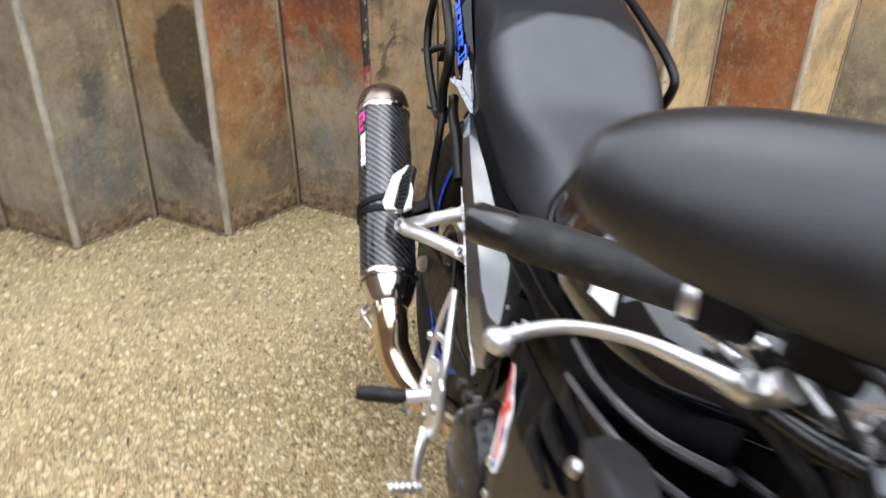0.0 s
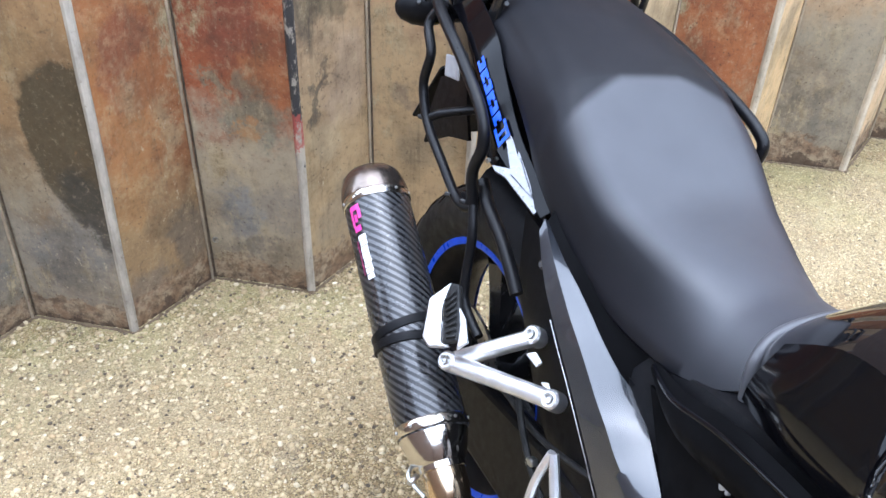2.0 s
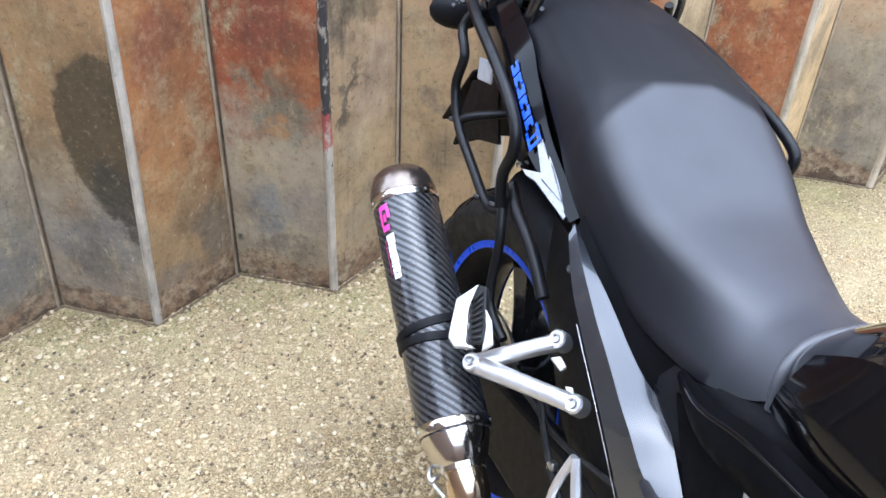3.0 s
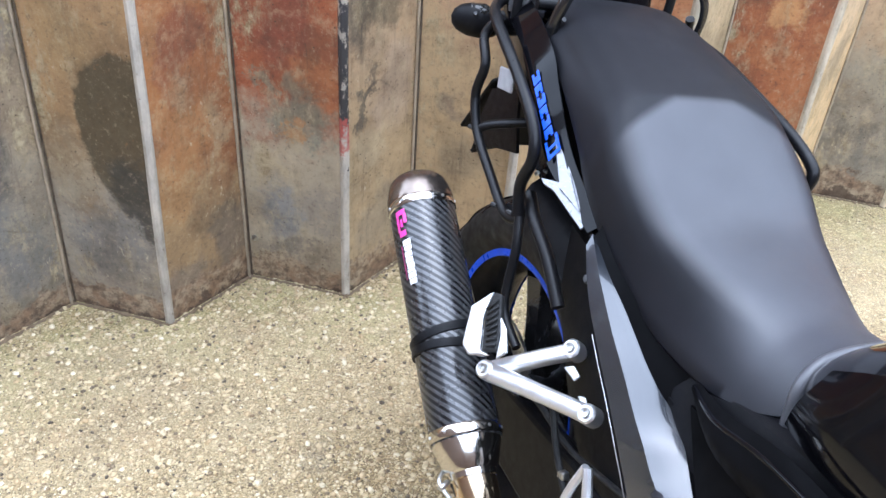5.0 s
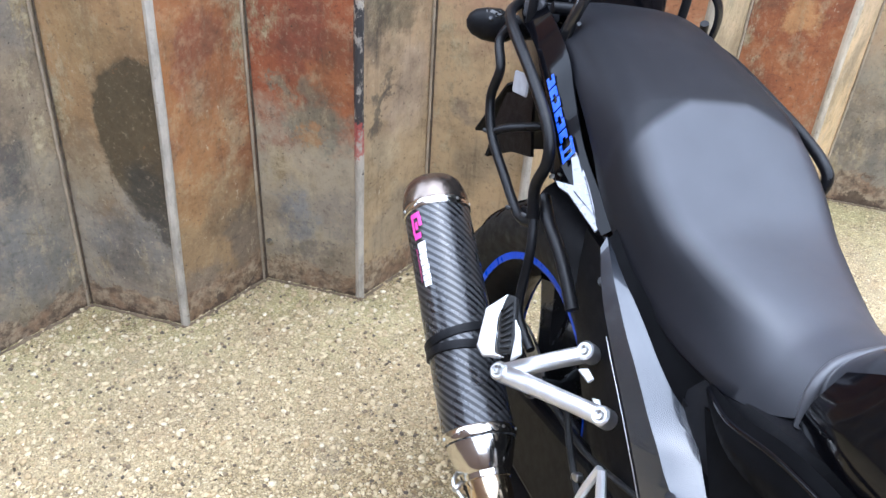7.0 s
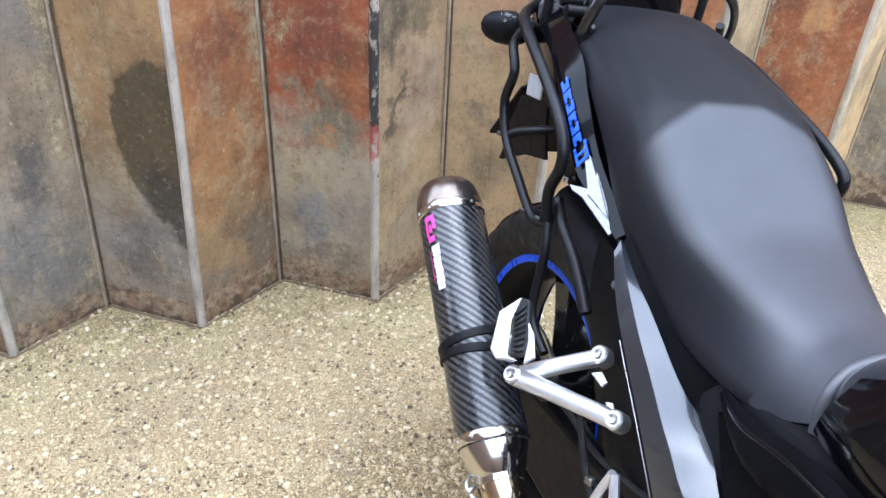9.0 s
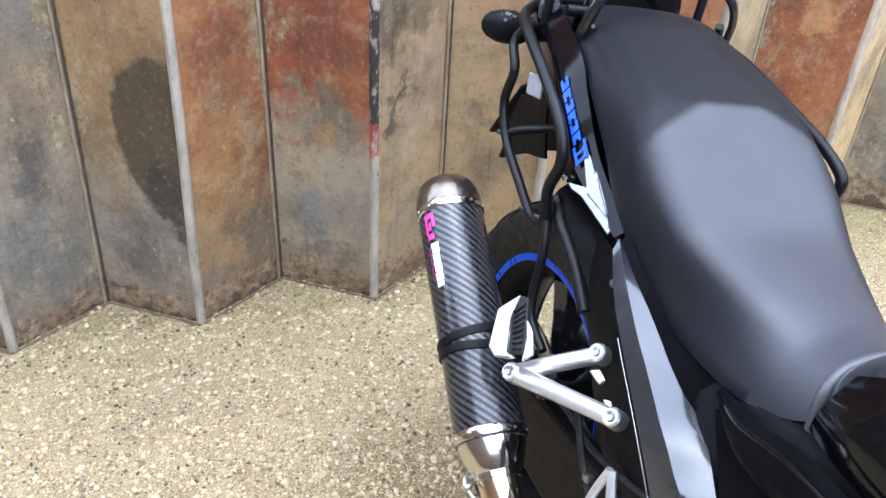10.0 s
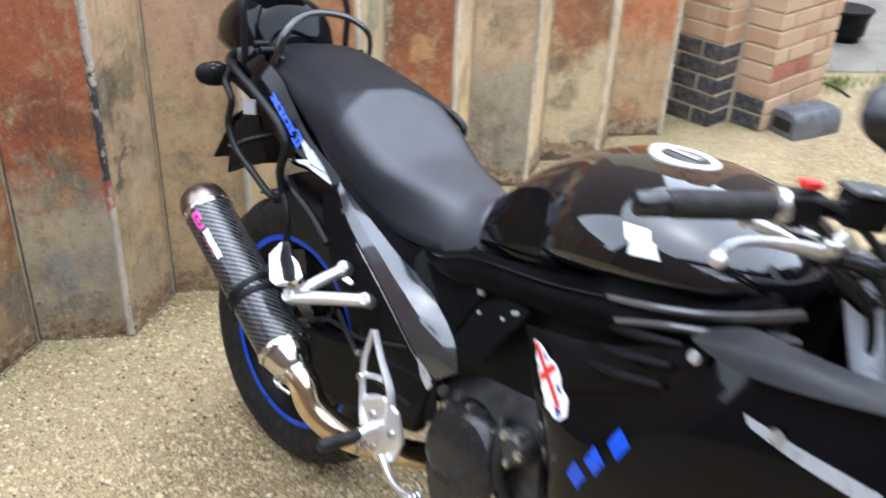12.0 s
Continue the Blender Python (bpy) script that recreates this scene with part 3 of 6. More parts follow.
# for each bay: the sheet that runs back from its ridge, and the one that comes forward to the next
BAYS = [
    ((GREY, GREY, 0.5, ()), (OLIVE, GREY, 0.5, ())),
    ((RUST, GREY, 0.5, ()), (GREY, GREY, 0.4, ())),
    ((OLIVE, GREY, 0.5, ()), (GREY, GREY, 0.5, ())),
    ((RUST, GREY, 0.6, ()), (OLIVE, GREY, 0.4, ())),
    ((OLIVE, GREY, 0.4, ()), (GREY, BLUEGREY, 0.4, ())),
    (((0.205, 0.175, 0.125), (0.165, 0.158, 0.142), 0.40, ((-0.697, 0.40, 0.035, 0.10, (0.075, 0.075, 0.075), 0.75), (-0.645, 0.35, 0.045, 0.09, (0.34, 0.29, 0.21), 0.6), (-0.70, 0.20, 0.07, 0.10, (0.15, 0.155, 0.155), 0.6), (-0.64, 0.72, 0.06, 0.10, (0.19, 0.18, 0.16), 0.6))),
     ((0.255, 0.175, 0.090), (0.185, 0.175, 0.160), 0.38, ((-0.523, 0.66, 0.05, 0.10, (0.32, 0.215, 0.10), 0.6), (-0.56, 0.38, 0.06, 0.08, (0.33, 0.28, 0.19), 0.6), (-0.50, 0.20, 0.07, 0.08, (0.155, 0.16, 0.16), 0.6), (-0.438, 0.475, 0.078, 0.170, (0.075, 0.060, 0.034), 0.90), (-0.424, 0.33, 0.050, 0.075, (0.055, 0.050, 0.040), 0.85), (-0.440, 0.262, 0.016, 0.034, (0.065, 0.06, 0.05), 0.85)))),
    (((0.25, 0.112, 0.048), (0.20, 0.145, 0.085), 0.36, ((-0.316, 0.43, 0.055, 0.09, (0.42, 0.205, 0.075), 0.7), (-0.30, 0.64, 0.04, 0.06, (0.20, 0.07, 0.040), 0.65), (-0.265, 0.41, 0.030, 0.07, (0.50, 0.38, 0.22), 0.6), (-0.35, 0.30, 0.04, 0.07, (0.40, 0.22, 0.085), 0.6), (-0.23, 0.14, 0.05, 0.08, (0.13, 0.115, 0.10), 0.65), (-0.35, 0.09, 0.05, 0.06, (0.17, 0.15, 0.13), 0.6), (-0.37, 0.62, 0.03, 0.14, (0.42, 0.20, 0.07), 0.6))),
     ((0.255, 0.090, 0.042), (0.225, 0.205, 0.170), 0.42, ((-0.115, 0.66, 0.06, 0.10, (0.21, 0.065, 0.040), 0.8), (-0.045, 0.53, 0.04, 0.07, (0.40, 0.155, 0.06), 0.7), (-0.090, 0.455, 0.060, 0.055, (0.20, 0.205, 0.155), 0.85), (-0.097, 0.432, 0.024, 0.026, (0.44, 0.21, 0.075), 0.75), (-0.143, 0.53, 0.014, 0.030, (0.20, 0.205, 0.15), 0.75), (-0.085, 0.53, 0.016, 0.025, (0.20, 0.20, 0.145), 0.6), (-0.148, 0.338, 0.050, 0.015, (0.46, 0.37, 0.23), 0.6), (-0.130, 0.215, 0.045, 0.075, (0.19, 0.215, 0.245), 0.65), (-0.04, 0.22, 0.05, 0.07, (0.23, 0.205, 0.18), 0.6), (-0.12, 0.10, 0.07, 0.035, (0.12, 0.115, 0.11), 0.6)))),
    (((0.40, 0.31, 0.195), (0.36, 0.285, 0.185), 0.5, ((0.05, 0.66, 0.045, 0.09, (0.09, 0.08, 0.065), 0.8), (0.055, 0.49, 0.014, 0.06, (0.075, 0.07, 0.06), 0.8), (0.10, 0.70, 0.05, 0.06, (0.15, 0.125, 0.08), 0.7), (0.069, 0.36, 0.04, 0.06, (0.52, 0.42, 0.27), 0.6), (0.10, 0.17, 0.06, 0.07, (0.28, 0.23, 0.16), 0.6), (0.13, 0.50, 0.05, 0.12, (0.44, 0.34, 0.25), 0.6))),
     ((0.40, 0.27, 0.18), (0.40, 0.315, 0.205), 0.66, ((0.26, 0.45, 0.030, 0.05, (0.19, 0.155, 0.12), 0.7), (0.30, 0.30, 0.05, 0.06, (0.30, 0.25, 0.17), 0.5)))),
    ((TAN, TAN, 0.5, ()), (BROWN, GREY, 0.5, ())),
    (((0.42, 0.36, 0.23), PALE, 0.5, ((0.90, 0.75, 0.04, 0.08, (0.22, 0.24, 0.17), 0.6),)), ((0.20, 0.075, 0.035), (0.27, 0.11, 0.05), 0.55, ((1.09, 0.62, 0.03, 0.04, (0.55, 0.30, 0.12), 0.7), (1.05, 0.40, 0.05, 0.06, (0.24, 0.075, 0.035), 0.6)))),
    ((PALE, (0.60, 0.48, 0.30), 0.5, ()), ((0.34, 0.265, 0.17), (0.19, 0.18, 0.155), 0.46, ((1.47, 0.16, 0.07, 0.08, (0.17, 0.155, 0.13), 0.7), (1.42, 0.62, 0.02, 0.03, (0.15, 0.13, 0.11), 0.7), (1.45, 0.38, 0.04, 0.06, (0.28, 0.24, 0.17), 0.6)))),
    ((PALE, (0.55, 0.45, 0.32), 0.5, ()), ((0.26, 0.115, 0.055), (0.31, 0.275, 0.195), 0.46, ((1.86, 0.28, 0.05, 0.05, (0.15, 0.135, 0.10), 0.7), (1.82, 0.42, 0.03, 0.04, (0.14, 0.11, 0.075), 0.6), (1.93, 0.12, 0.05, 0.05, (0.24, 0.22, 0.16), 0.6)))),
    ((PALE, (0.55, 0.45, 0.32), 0.5, ()), ((0.36, 0.145, 0.065), (0.36, 0.27, 0.18), 0.42, ((2.30, 0.24, 0.05, 0.04, (0.42, 0.34, 0.23), 0.7), (2.26, 0.10, 0.05, 0.05, (0.30, 0.12, 0.06), 0.7)))),
]

def lean(x):
    """How far the piles lean sideways, by the metre."""
    return float(np.interp(x, (-0.7, -0.405, -0.2), (0.028, 0.028, 0.0)))

def pile_sheet(x0, y0, x1, y1):
    """One web of a pile: a slab 9 mm thick with slight dents."""
    bm = bmesh.new()
    d = Vector((x1 - x0, y1 - y0, 0)); nrm = Vector((d.y, -d.x, 0)).normalized()
    nu, nz = 6, 42
    F = []
    for i in range(nu + 1):
        row = []
        for j in range(nz + 1):
            p = Vector((x0, y0, 0)) + d * (i / nu); p.z = -0.03 + (TOP + 0.03) * j / nz
            p.x += lean(p.x) * p.z
            inner = math.sin(math.pi * i / nu)
            p += nrm * (noise.noise(p * 3.1) * 0.004 * inner)
            row.append(bm.verts.new(p))
        F.append(row)
    for i in range(nu):
        for j in range(nz):
            bm.faces.new((F[i][j], F[i + 1][j], F[i + 1][j + 1], F[i][j + 1])).smooth = True
    bm.normal_update()
    bm.faces.ensure_lookup_table()
    if bm.faces[0].normal.dot(nrm) < 0: bmesh.ops.reverse_faces(bm, faces=bm.faces)
    bmesh.ops.solidify(bm, geom=bm.faces[:], thickness=0.009)
    return bm

def interlock(x, seed, w=0.010):
    """The rolled clutch that runs down a ridge."""
    rings = []
    prof = [(-1.0, 0.35), (-0.9, -0.5), (-0.45, -0.95), (0.45, -0.95), (0.9, -0.5), (1.0, 0.35), (0.5, 1.1), (-0.5, 1.1)]
    for j in range(49):
        z = -0.02 + (TOP + 0.02) * j / 48
        s = 1 + 0.10 * noise.noise(Vector((seed, 1.3, z * 6)))
        ox = 0.0022 * noise.noise(Vector((seed, 4.1, z * 3)))
        rings.append([(x + lean(x) * z + ox + px * w * s, 0.006 + py * w * s, z) for px, py in prof])
    return loft(rings)

def clutch_paint(name, col, blobs=(), seed=0.0):
    k = Nodes(name)
    p = k.scaled(k.where(), 1.0, (seed, 0, seed))
    x, y, z = k.split(k.where())
    n2 = k.noise(26, 6, 0.7, k.scaled(p, (1.0, 1.0, 0.35)))
    c = k.mix(k.step(n2, 0.3, 0.7), tuple(v * 0.62 for v in col), tuple(min(1, v * 1.18) for v in col))
    c = k.mix(k.math("MULTIPLY", k.step(k.noise(60, 5, 0.7, p), 0.58, 0.7), 0.7), c, (0.16, 0.11, 0.07))
    for bz, rz, cl, st in blobs:
        dz = k.math("ABSOLUTE", k.math("DIVIDE", k.math("SUBTRACT", z, bz), rz))
        r = k.math("ADD", dz, k.math("MULTIPLY", k.math("SUBTRACT", k.noise(55, 4, 0.7, k.scaled(p, (1.0, 1.0, 0.5))), 0.5), 5.0))
        c = k.mix(k.math("MULTIPLY", k.math("MULTIPLY", k.step(r, 1.1, 0.9), k.step(k.noise(42, 5, 0.75, k.scaled(p, (1.0, 1.0, 0.6), (4, 4, 4))), 0.38, 0.46)), st), c, cl)
    return k.done(c, 0.6, 0, k.bump(n2, 0.5, 0.003), spec=0.35)

wall = tagged(new("wall_north"), "rusty corrugated steel sheet piling wall with peeling paint", "wall", kind="structure")
for i, (a, b) in enumerate(BAYS):
    x0, x1 = RIDGES[i], RIDGES[i + 1]
    xm = (x0 + x1) / 2
    for (sx, sy, ex, ey), (up_c, lo_c, split, blobs) in (((x0, 0.004, xm, DEPTH), a), ((xm, DEPTH, x1, 0.004), b)):
        part("pile_sheet", pile_sheet(sx, sy, ex, ey), steel("pile_steel", up_c, lo_c, split, seed=i * 1.9 + sx, blobs=blobs, trough=xm, streak=0.9 if x0 == 0.0 else 0.5), wall)
part("pile_sheet", pile_sheet(RIDGES[-1], 0.004, RIDGES[-1] + 0.25, 0.16), steel("pile_steel", PALE, TAN, 0.5, seed=31.0), wall)
STRIP = (0.47, 0.43, 0.36)
TAR = ((0.60, 0.15, (0.03, 0.03, 0.035), 0.95), (0.425, 0.035, (0.42, 0.10, 0.08), 0.8))
for i, x in enumerate(RIDGES):
    mat = clutch_paint("clutch_paint", STRIP if x < 0.7 else (0.56, 0.49, 0.37), TAR if x == 0.0 else (), i * 2.3)
    part("interlock", interlock(x, i * 3.7), mat, wall)
# dark weld seam in each trough
SEAM = surface("rust_seam", (0.10, 0.075, 0.05), 0.8, 0, 0.4, 40, 0.4, 200)
for a, b in zip(RIDGES, RIDGES[1:]):
    xm = (a + b) / 2
    part("seam", tube([(xm + lean(xm) * z, DEPTH - 0.004, z) for z in (-0.02, 0.5, 1.0, TOP)], 0.0022, 6, 2), SEAM, wall)
# and the pale rolled lip beside it
BEAD = clutch_paint("weathered_seam_lip", (0.40, 0.33, 0.24), (), 5.0)
for a, b in zip(RIDGES, RIDGES[1:]):
    xm = (a + b) / 2
    part("seam_lip", tube([(xm - 0.0075 + lean(xm) * z, DEPTH - 0.009 + 0.0008 * math.sin(9 * z + xm), z) for z in (-0.02, 0.15, 0.3, 0.5, 0.7, 0.9, TOP)], 0.0034, 8, 3), BEAD, wall)
# a small bolt head beside one trough
part("bolt_head", turned([(0.0, 0.012), (0.005, 0.012), (0.006, 0.008), (0.006, 0.0)], frame_of((0.35, -1, 0.1), (-0.192, 0.122, 0.117)), 8), BOLT, wall, "pale bolt head")
# a crust of soil at the foot of the piling
k = Nodes("foot_soil")
SOIL = k.done(k.mix(k.noise(60, 5, 0.7), (0.06, 0.04, 0.025), (0.26, 0.19, 0.11)), 0.9, 0, k.bump(k.noise(120, 5), 0.8, 0.004))

def foot_line():
    pts = []
    for a, b in zip(RIDGES, RIDGES[1:]):
        pts += [(a, -0.008), ((a + b) / 2, DEPTH - 0.010)]
    return pts + [(RIDGES[-1], -0.008)]

bm = bmesh.new()
rng = random.Random(5)
prev = None
line = foot_line()
for (ax, ay), (bx, by) in zip(line, line[1:]):
    for s in range(34):
        f = s / 34
        x, y = ax + (bx - ax) * f, ay + (by - ay) * f
        w, h = 0.001 + 0.007 * rng.random() ** 3, 0.001 + 0.005 * rng.random() ** 2
        row = [bm.verts.new((x, y + 0.006, h)), bm.verts.new((x, y - w * 0.4, h * 0.7)), bm.verts.new((x, y - w, 0.0005))]
        if prev:
            for i in range(2): bm.faces.new((prev[i], prev[i + 1], row[i + 1], row[i])).smooth = True
        prev = row
bmesh.ops.recalc_face_normals(bm, faces=bm.faces)
tagged(part("foot_soil", bm, SOIL), "thin crust of brown soil along the foot of the piling", "soil", kind="stuff")

# ---------------------------------------------------------------- the motorcycle, leaning on its side stand
# in its own axes: x to its right, y forward, z up along the leaning middle plane
LEAN, HEADING = radians(11.0), radians(1.2)
_fw = Vector((math.sin(HEADING), -math.cos(HEADING), 0))
_r0 = Vector((-math.cos(HEADING), -math.sin(HEADING), 0))
_rt = _r0 * math.cos(LEAN) + Vector((0, 0, math.sin(LEAN)))
_up = Vector((0, 0, math.cos(LEAN))) - _r0 * math.sin(LEAN)
bike = new("motorcycle")
bike.matrix_world = Matrix(((_rt.x, _fw.x, _up.x, 0.12), (_rt.y, _fw.y, _up.y, -0.53), (_rt.z, _fw.z, _up.z, 0.0), (0, 0, 0, 1)))
tagged(bike, "glossy black sports touring motorcycle leaning on its side stand", "motorcycle")

AXLE_R, AXLE_F = (0.0, 0.105, 0.304), (0.0, 1.565, 0.298)

def ellipse_ring(cx, y, cz, hw, hh, n=28, power=2.4, low=None):
    """A rounded cross-section of the machine at y; low: a flatter lower half-height."""
    out = []
    for j in range(n):
        a = 2 * math.pi * j / n
        c, s = math.cos(a), math.sin(a)
        q = (abs(c) ** power + abs(s) ** power) ** (-1 / power)
        hz = hh if s >= 0 or low is None else low
        out.append((cx + hw * c * q, y, cz + hz * s * q))
    return out

def smooth_loft(sections, make, per=5):
    """A loft through sections of numbers, interpolated smoothly."""
    S = [np.array(s, float) for s in sections]
    dense = []
    for i in range(len(S) - 1):
        a, b, c, d = S[max(i - 1, 0)], S[i], S[i + 1], S[min(i + 2, len(S) - 1)]
        for j in range(per):
            t = j / per
            dense.append(0.5 * (2 * b + (c - a) * t + (2 * a - 5 * b + 4 * c - d) * t * t + (3 * b - a - 3 * c + d) * t ** 3))
    dense.append(S[-1])
    return loft([make(s) for s in dense])

# ---- wheels
def wheel(axle, tyre_r, tyre_w, rim_r, name, hub_w, disc_r):
    m = frame_of((1, 0, 0), axle)
    hw = tyre_w / 2
    w = part(name, turned([(rim_r - 0.012, -hw * 0.62), (rim_r + 0.004, -hw * 0.74), (rim_r + 0.010, -hw * 0.70), (rim_r - 0.010, -hw * 0.5), (rim_r - 0.028, -hw * 0.2),
                          (rim_r - 0.028, hw * 0.2), (rim_r - 0.010, hw * 0.5), (rim_r + 0.010, hw * 0.70), (rim_r + 0.004, hw * 0.74), (rim_r - 0.012, hw * 0.62), (rim_r - 0.036, hw * 0.2),
                          (rim_r - 0.036, -hw * 0.2), (rim_r - 0.012, -hw * 0.62)], m, 56, caps=False), MATTE, bike, "black cast alloy wheel")
    prof = []
    for j in range(19):
        a = math.pi * (j / 18) - math.pi / 2
        prof.append((tyre_r - 0.052 + 0.052 * math.cos(a) ** 0.75 if math.cos(a) > 1e-6 else tyre_r - 0.052, hw * math.sin(a)))
    prof = [(rim_r + 0.002, -hw * 0.72), (rim_r + 0.022, -hw * 0.93)] + prof + [(rim_r + 0.022, hw * 0.93), (rim_r + 0.002, hw * 0.72)]
    part("tyre", turned(prof, m, 72, caps=False), TYRE, w, "dusty black road tyre")
    for s in (1, -1):
        part("rim_tape", turned([(rim_r - 0.007, s * (hw * 0.735)), (rim_r + 0.004, s * (hw * 0.76)), (rim_r + 0.0115, s * (hw * 0.725))], m, 64, caps=False), BLUE, w, "blue reflective rim tape")
    part("hub", turned([(0.022, -hub_w), (0.05, -hub_w + 0.01), (0.055, -0.02), (0.055, 0.02), (0.05, hub_w - 0.01), (0.022, hub_w)], m, 24), SATIN, w)
    for s in range(3):
        for o in (-0.20, 0.20):
            a = 2 * math.pi * s / 3 + 1.62
            p0 = Vector((0, 0.045 * math.cos(a + o), 0.045 * math.sin(a + o)))
            p1 = Vector((0, (rim_r - 0.03) * math.cos(a + o * 1.5), (rim_r - 0.03) * math.sin(a + o * 1.5)))
            c = Vector(axle)
            part("spoke", tube([c + p0, c + p0.lerp(p1, 0.5), c + p1], [0.040, 0.042, 0.052], 8, 3, flat=0.7), SATIN, w)
    part("disc_carrier", turned([(0.030, hub_w - 0.003), (0.030, hub_w + 0.003), (disc_r - 0.034, hub_w - 0.0005), (disc_r - 0.034, hub_w - 0.0035), (0.030, hub_w - 0.003)], m, 40, caps=False), SATIN, w, "black disc carrier")
    part("brake_disc", turned([(disc_r - 0.035, hub_w - 0.004), (disc_r, hub_w - 0.004), (disc_r, hub_w + 0.001), (disc_r - 0.035, hub_w + 0.001), (disc_r - 0.035, hub_w - 0.004)], m, 48, caps=False), ALLOY, w, "steel brake disc")
    return w

rear = wheel(AXLE_R, 0.313, 0.160, 0.2165, "rear_wheel", 0.075, 0.12)
front = wheel(AXLE_F, 0.300, 0.120, 0.2165, "front_wheel", 0.06, 0.155)
# tread grooves of the rear tyre, raised blocks apart
for s in (1, -1):
    for j in range(30):
        a = 2 * math.pi * j / 30 + (0.1 if s > 0 else 0)
        pts = []
        for q in range(4):
            b = math.radians(18 + 17 * q)
            aa = a + 0.055 * q
            rr = 0.313 - 0.052 + 0.052 * math.cos(b) ** 0.75 + 0.0006
            pts.append((s * 0.08 * math.sin(b), AXLE_R[1] + rr * math.cos(aa), AXLE_R[2] + rr * math.sin(aa)))
        part("tread_groove", tube(pts, [0.0015, 0.0028, 0.0028, 0.0012], 5, 3), SATIN, rear)

# ---- swing arm, shock, chain guard, hugger
for s in (1, -1):
    part("swing_arm", side_plate([(0.01, 0.272), (0.16, 0.258), (0.36, 0.280), (0.58, 0.345), (0.60, 0.470), (0.40, 0.440), (0.16, 0.378), (0.05, 0.345), (0.01, 0.330)], s * 0.105, 0.034, 0, 0.009), MATTE, bike, "black box-section swing arm")
    part("axle_nut", turned([(0.0, 0.020), (0.014, 0.020), (0.017, 0.012), (0.017, 0.0)], frame_of((s, 0, 0), (s * 0.118, 0.105, 0.304)), 6), BOLT, bike)
part("hugger", shell([[(-0.088, 0.02, 0.60), (-0.09, 0.20, 0.585), (-0.09, 0.36, 0.50)], [(-0.05, 0.0, 0.638), (-0.05, 0.22, 0.622), (-0.05, 0.40, 0.52)],
                      [(0.05, 0.0, 0.638), (0.05, 0.22, 0.622), (0.05, 0.40, 0.52)], [(0.088, 0.02, 0.60), (0.09, 0.20, 0.585), (0.09, 0.36, 0.50)]], 0.003), MATTE, bike)
for s in (1, -1):
    part("inner_fender", shell([[(s * 0.125, 0.22, 0.70), (s * 0.125, 0.34, 0.69), (s * 0.125, 0.46, 0.66), (s * 0.125, 0.60, 0.66)], [(s * 0.122, 0.25, 0.60), (s * 0.122, 0.34, 0.56), (s * 0.122, 0.46, 0.52), (s * 0.122, 0.60, 0.52)], [(s * 0.115, 0.33, 0.50), (s * 0.115, 0.40, 0.45), (s * 0.115, 0.50, 0.40), (s * 0.115, 0.62, 0.38)]], 0.004), MATTE, bike, "black inner fender")
part("sprocket", turned([(0.05, -0.092), (0.105, -0.092), (0.108, -0.089), (0.105, -0.086), (0.05, -0.086)], frame_of((1, 0, 0), AXLE_R), 40), DARKMETAL, bike)
part("chain_guard", shell([[(-0.085, 0.06, 0.43), (-0.085, 0.25, 0.46), (-0.085, 0.45, 0.47)], [(-0.105, 0.06, 0.425), (-0.105, 0.25, 0.455), (-0.105, 0.45, 0.465)], [(-0.110, 0.05, 0.36), (-0.110, 0.25, 0.39), (-0.110, 0.45, 0.42)]], 0.003), MATTE, bike)
part("shock_absorber", tube([(0.0, 0.50, 0.42), (0.0, 0.45, 0.62)], 0.035, 14), DARKMETAL, bike)
part("caliper", block((0.04, 0.09, 0.06), pose(0.10, 0.20, 0.36, 20), 0.008), SATIN, bike)
part("brake_hose", tube([(0.11, 0.22, 0.40), (0.13, 0.30, 0.45), (0.13, 0.40, 0.46), (0.12, 0.52, 0.50)], 0.0045, 8, 5), RUBBER, bike)
part("brake_hose", tube([(0.14, 0.34, 0.49), (0.15, 0.40, 0.455), (0.15, 0.47, 0.42), (0.13, 0.56, 0.40)], 0.005, 8, 5), RUBBER, bike)
part("hose_clip", block((0.012, 0.016, 0.012), pose(0.15, 0.425, 0.445, 30), 0.003), BOLT, bike)

# ---- exhaust
MUF_A, MUF_B = Vector((0.242, 0.000, 0.588)), Vector((0.245, 0.330, 0.417))
ax = (MUF_A - MUF_B).normalized()
mm = frame_of(ax, MUF_B, (1, 0, 0))
LN = (MUF_A - MUF_B).length
muffler = part("silencer", turned([(0.0460, 0.0), (0.0465, 0.004), (0.0469, LN * 0.5), (0.0465, LN - 0.004), (0.0460, LN)], mm, 40, 1.0, 1.06, 2.15, uv=True), CARBON, bike, "twill carbon fibre silencer sleeve")
part("end_cap", turned([(0.0471, LN - 0.012), (0.0483, LN - 0.008), (0.0474, LN + 0.006), (0.0450, LN + 0.018), (0.0410, LN + 0.030), (0.0340, LN + 0.038), (0.0250, LN + 0.040),
                        (0.0230, LN + 0.036), (0.0230, LN - 0.03)], mm, 36, 1.0, 1.06, 2.1), surface("dark_end_cap", (0.20, 0.165, 0.14), 0.22, 0.9, 0.25, 22, 0.05), muffler, "brushed dark steel end cap")
part("band", turned([(0.0474, LN - 0.020), (0.0488, LN - 0.018), (0.0488, LN - 0.008), (0.0474, LN - 0.006)], mm, 40, 1.0, 1.06, 2.1), STEEL, muffler, "polished band")
part("band", turned([(0.0474, 0.002), (0.0488, 0.004), (0.0488, 0.015), (0.0474, 0.017)], mm, 40, 1.0, 1.06, 2.1), STEEL, muffler, "polished band")
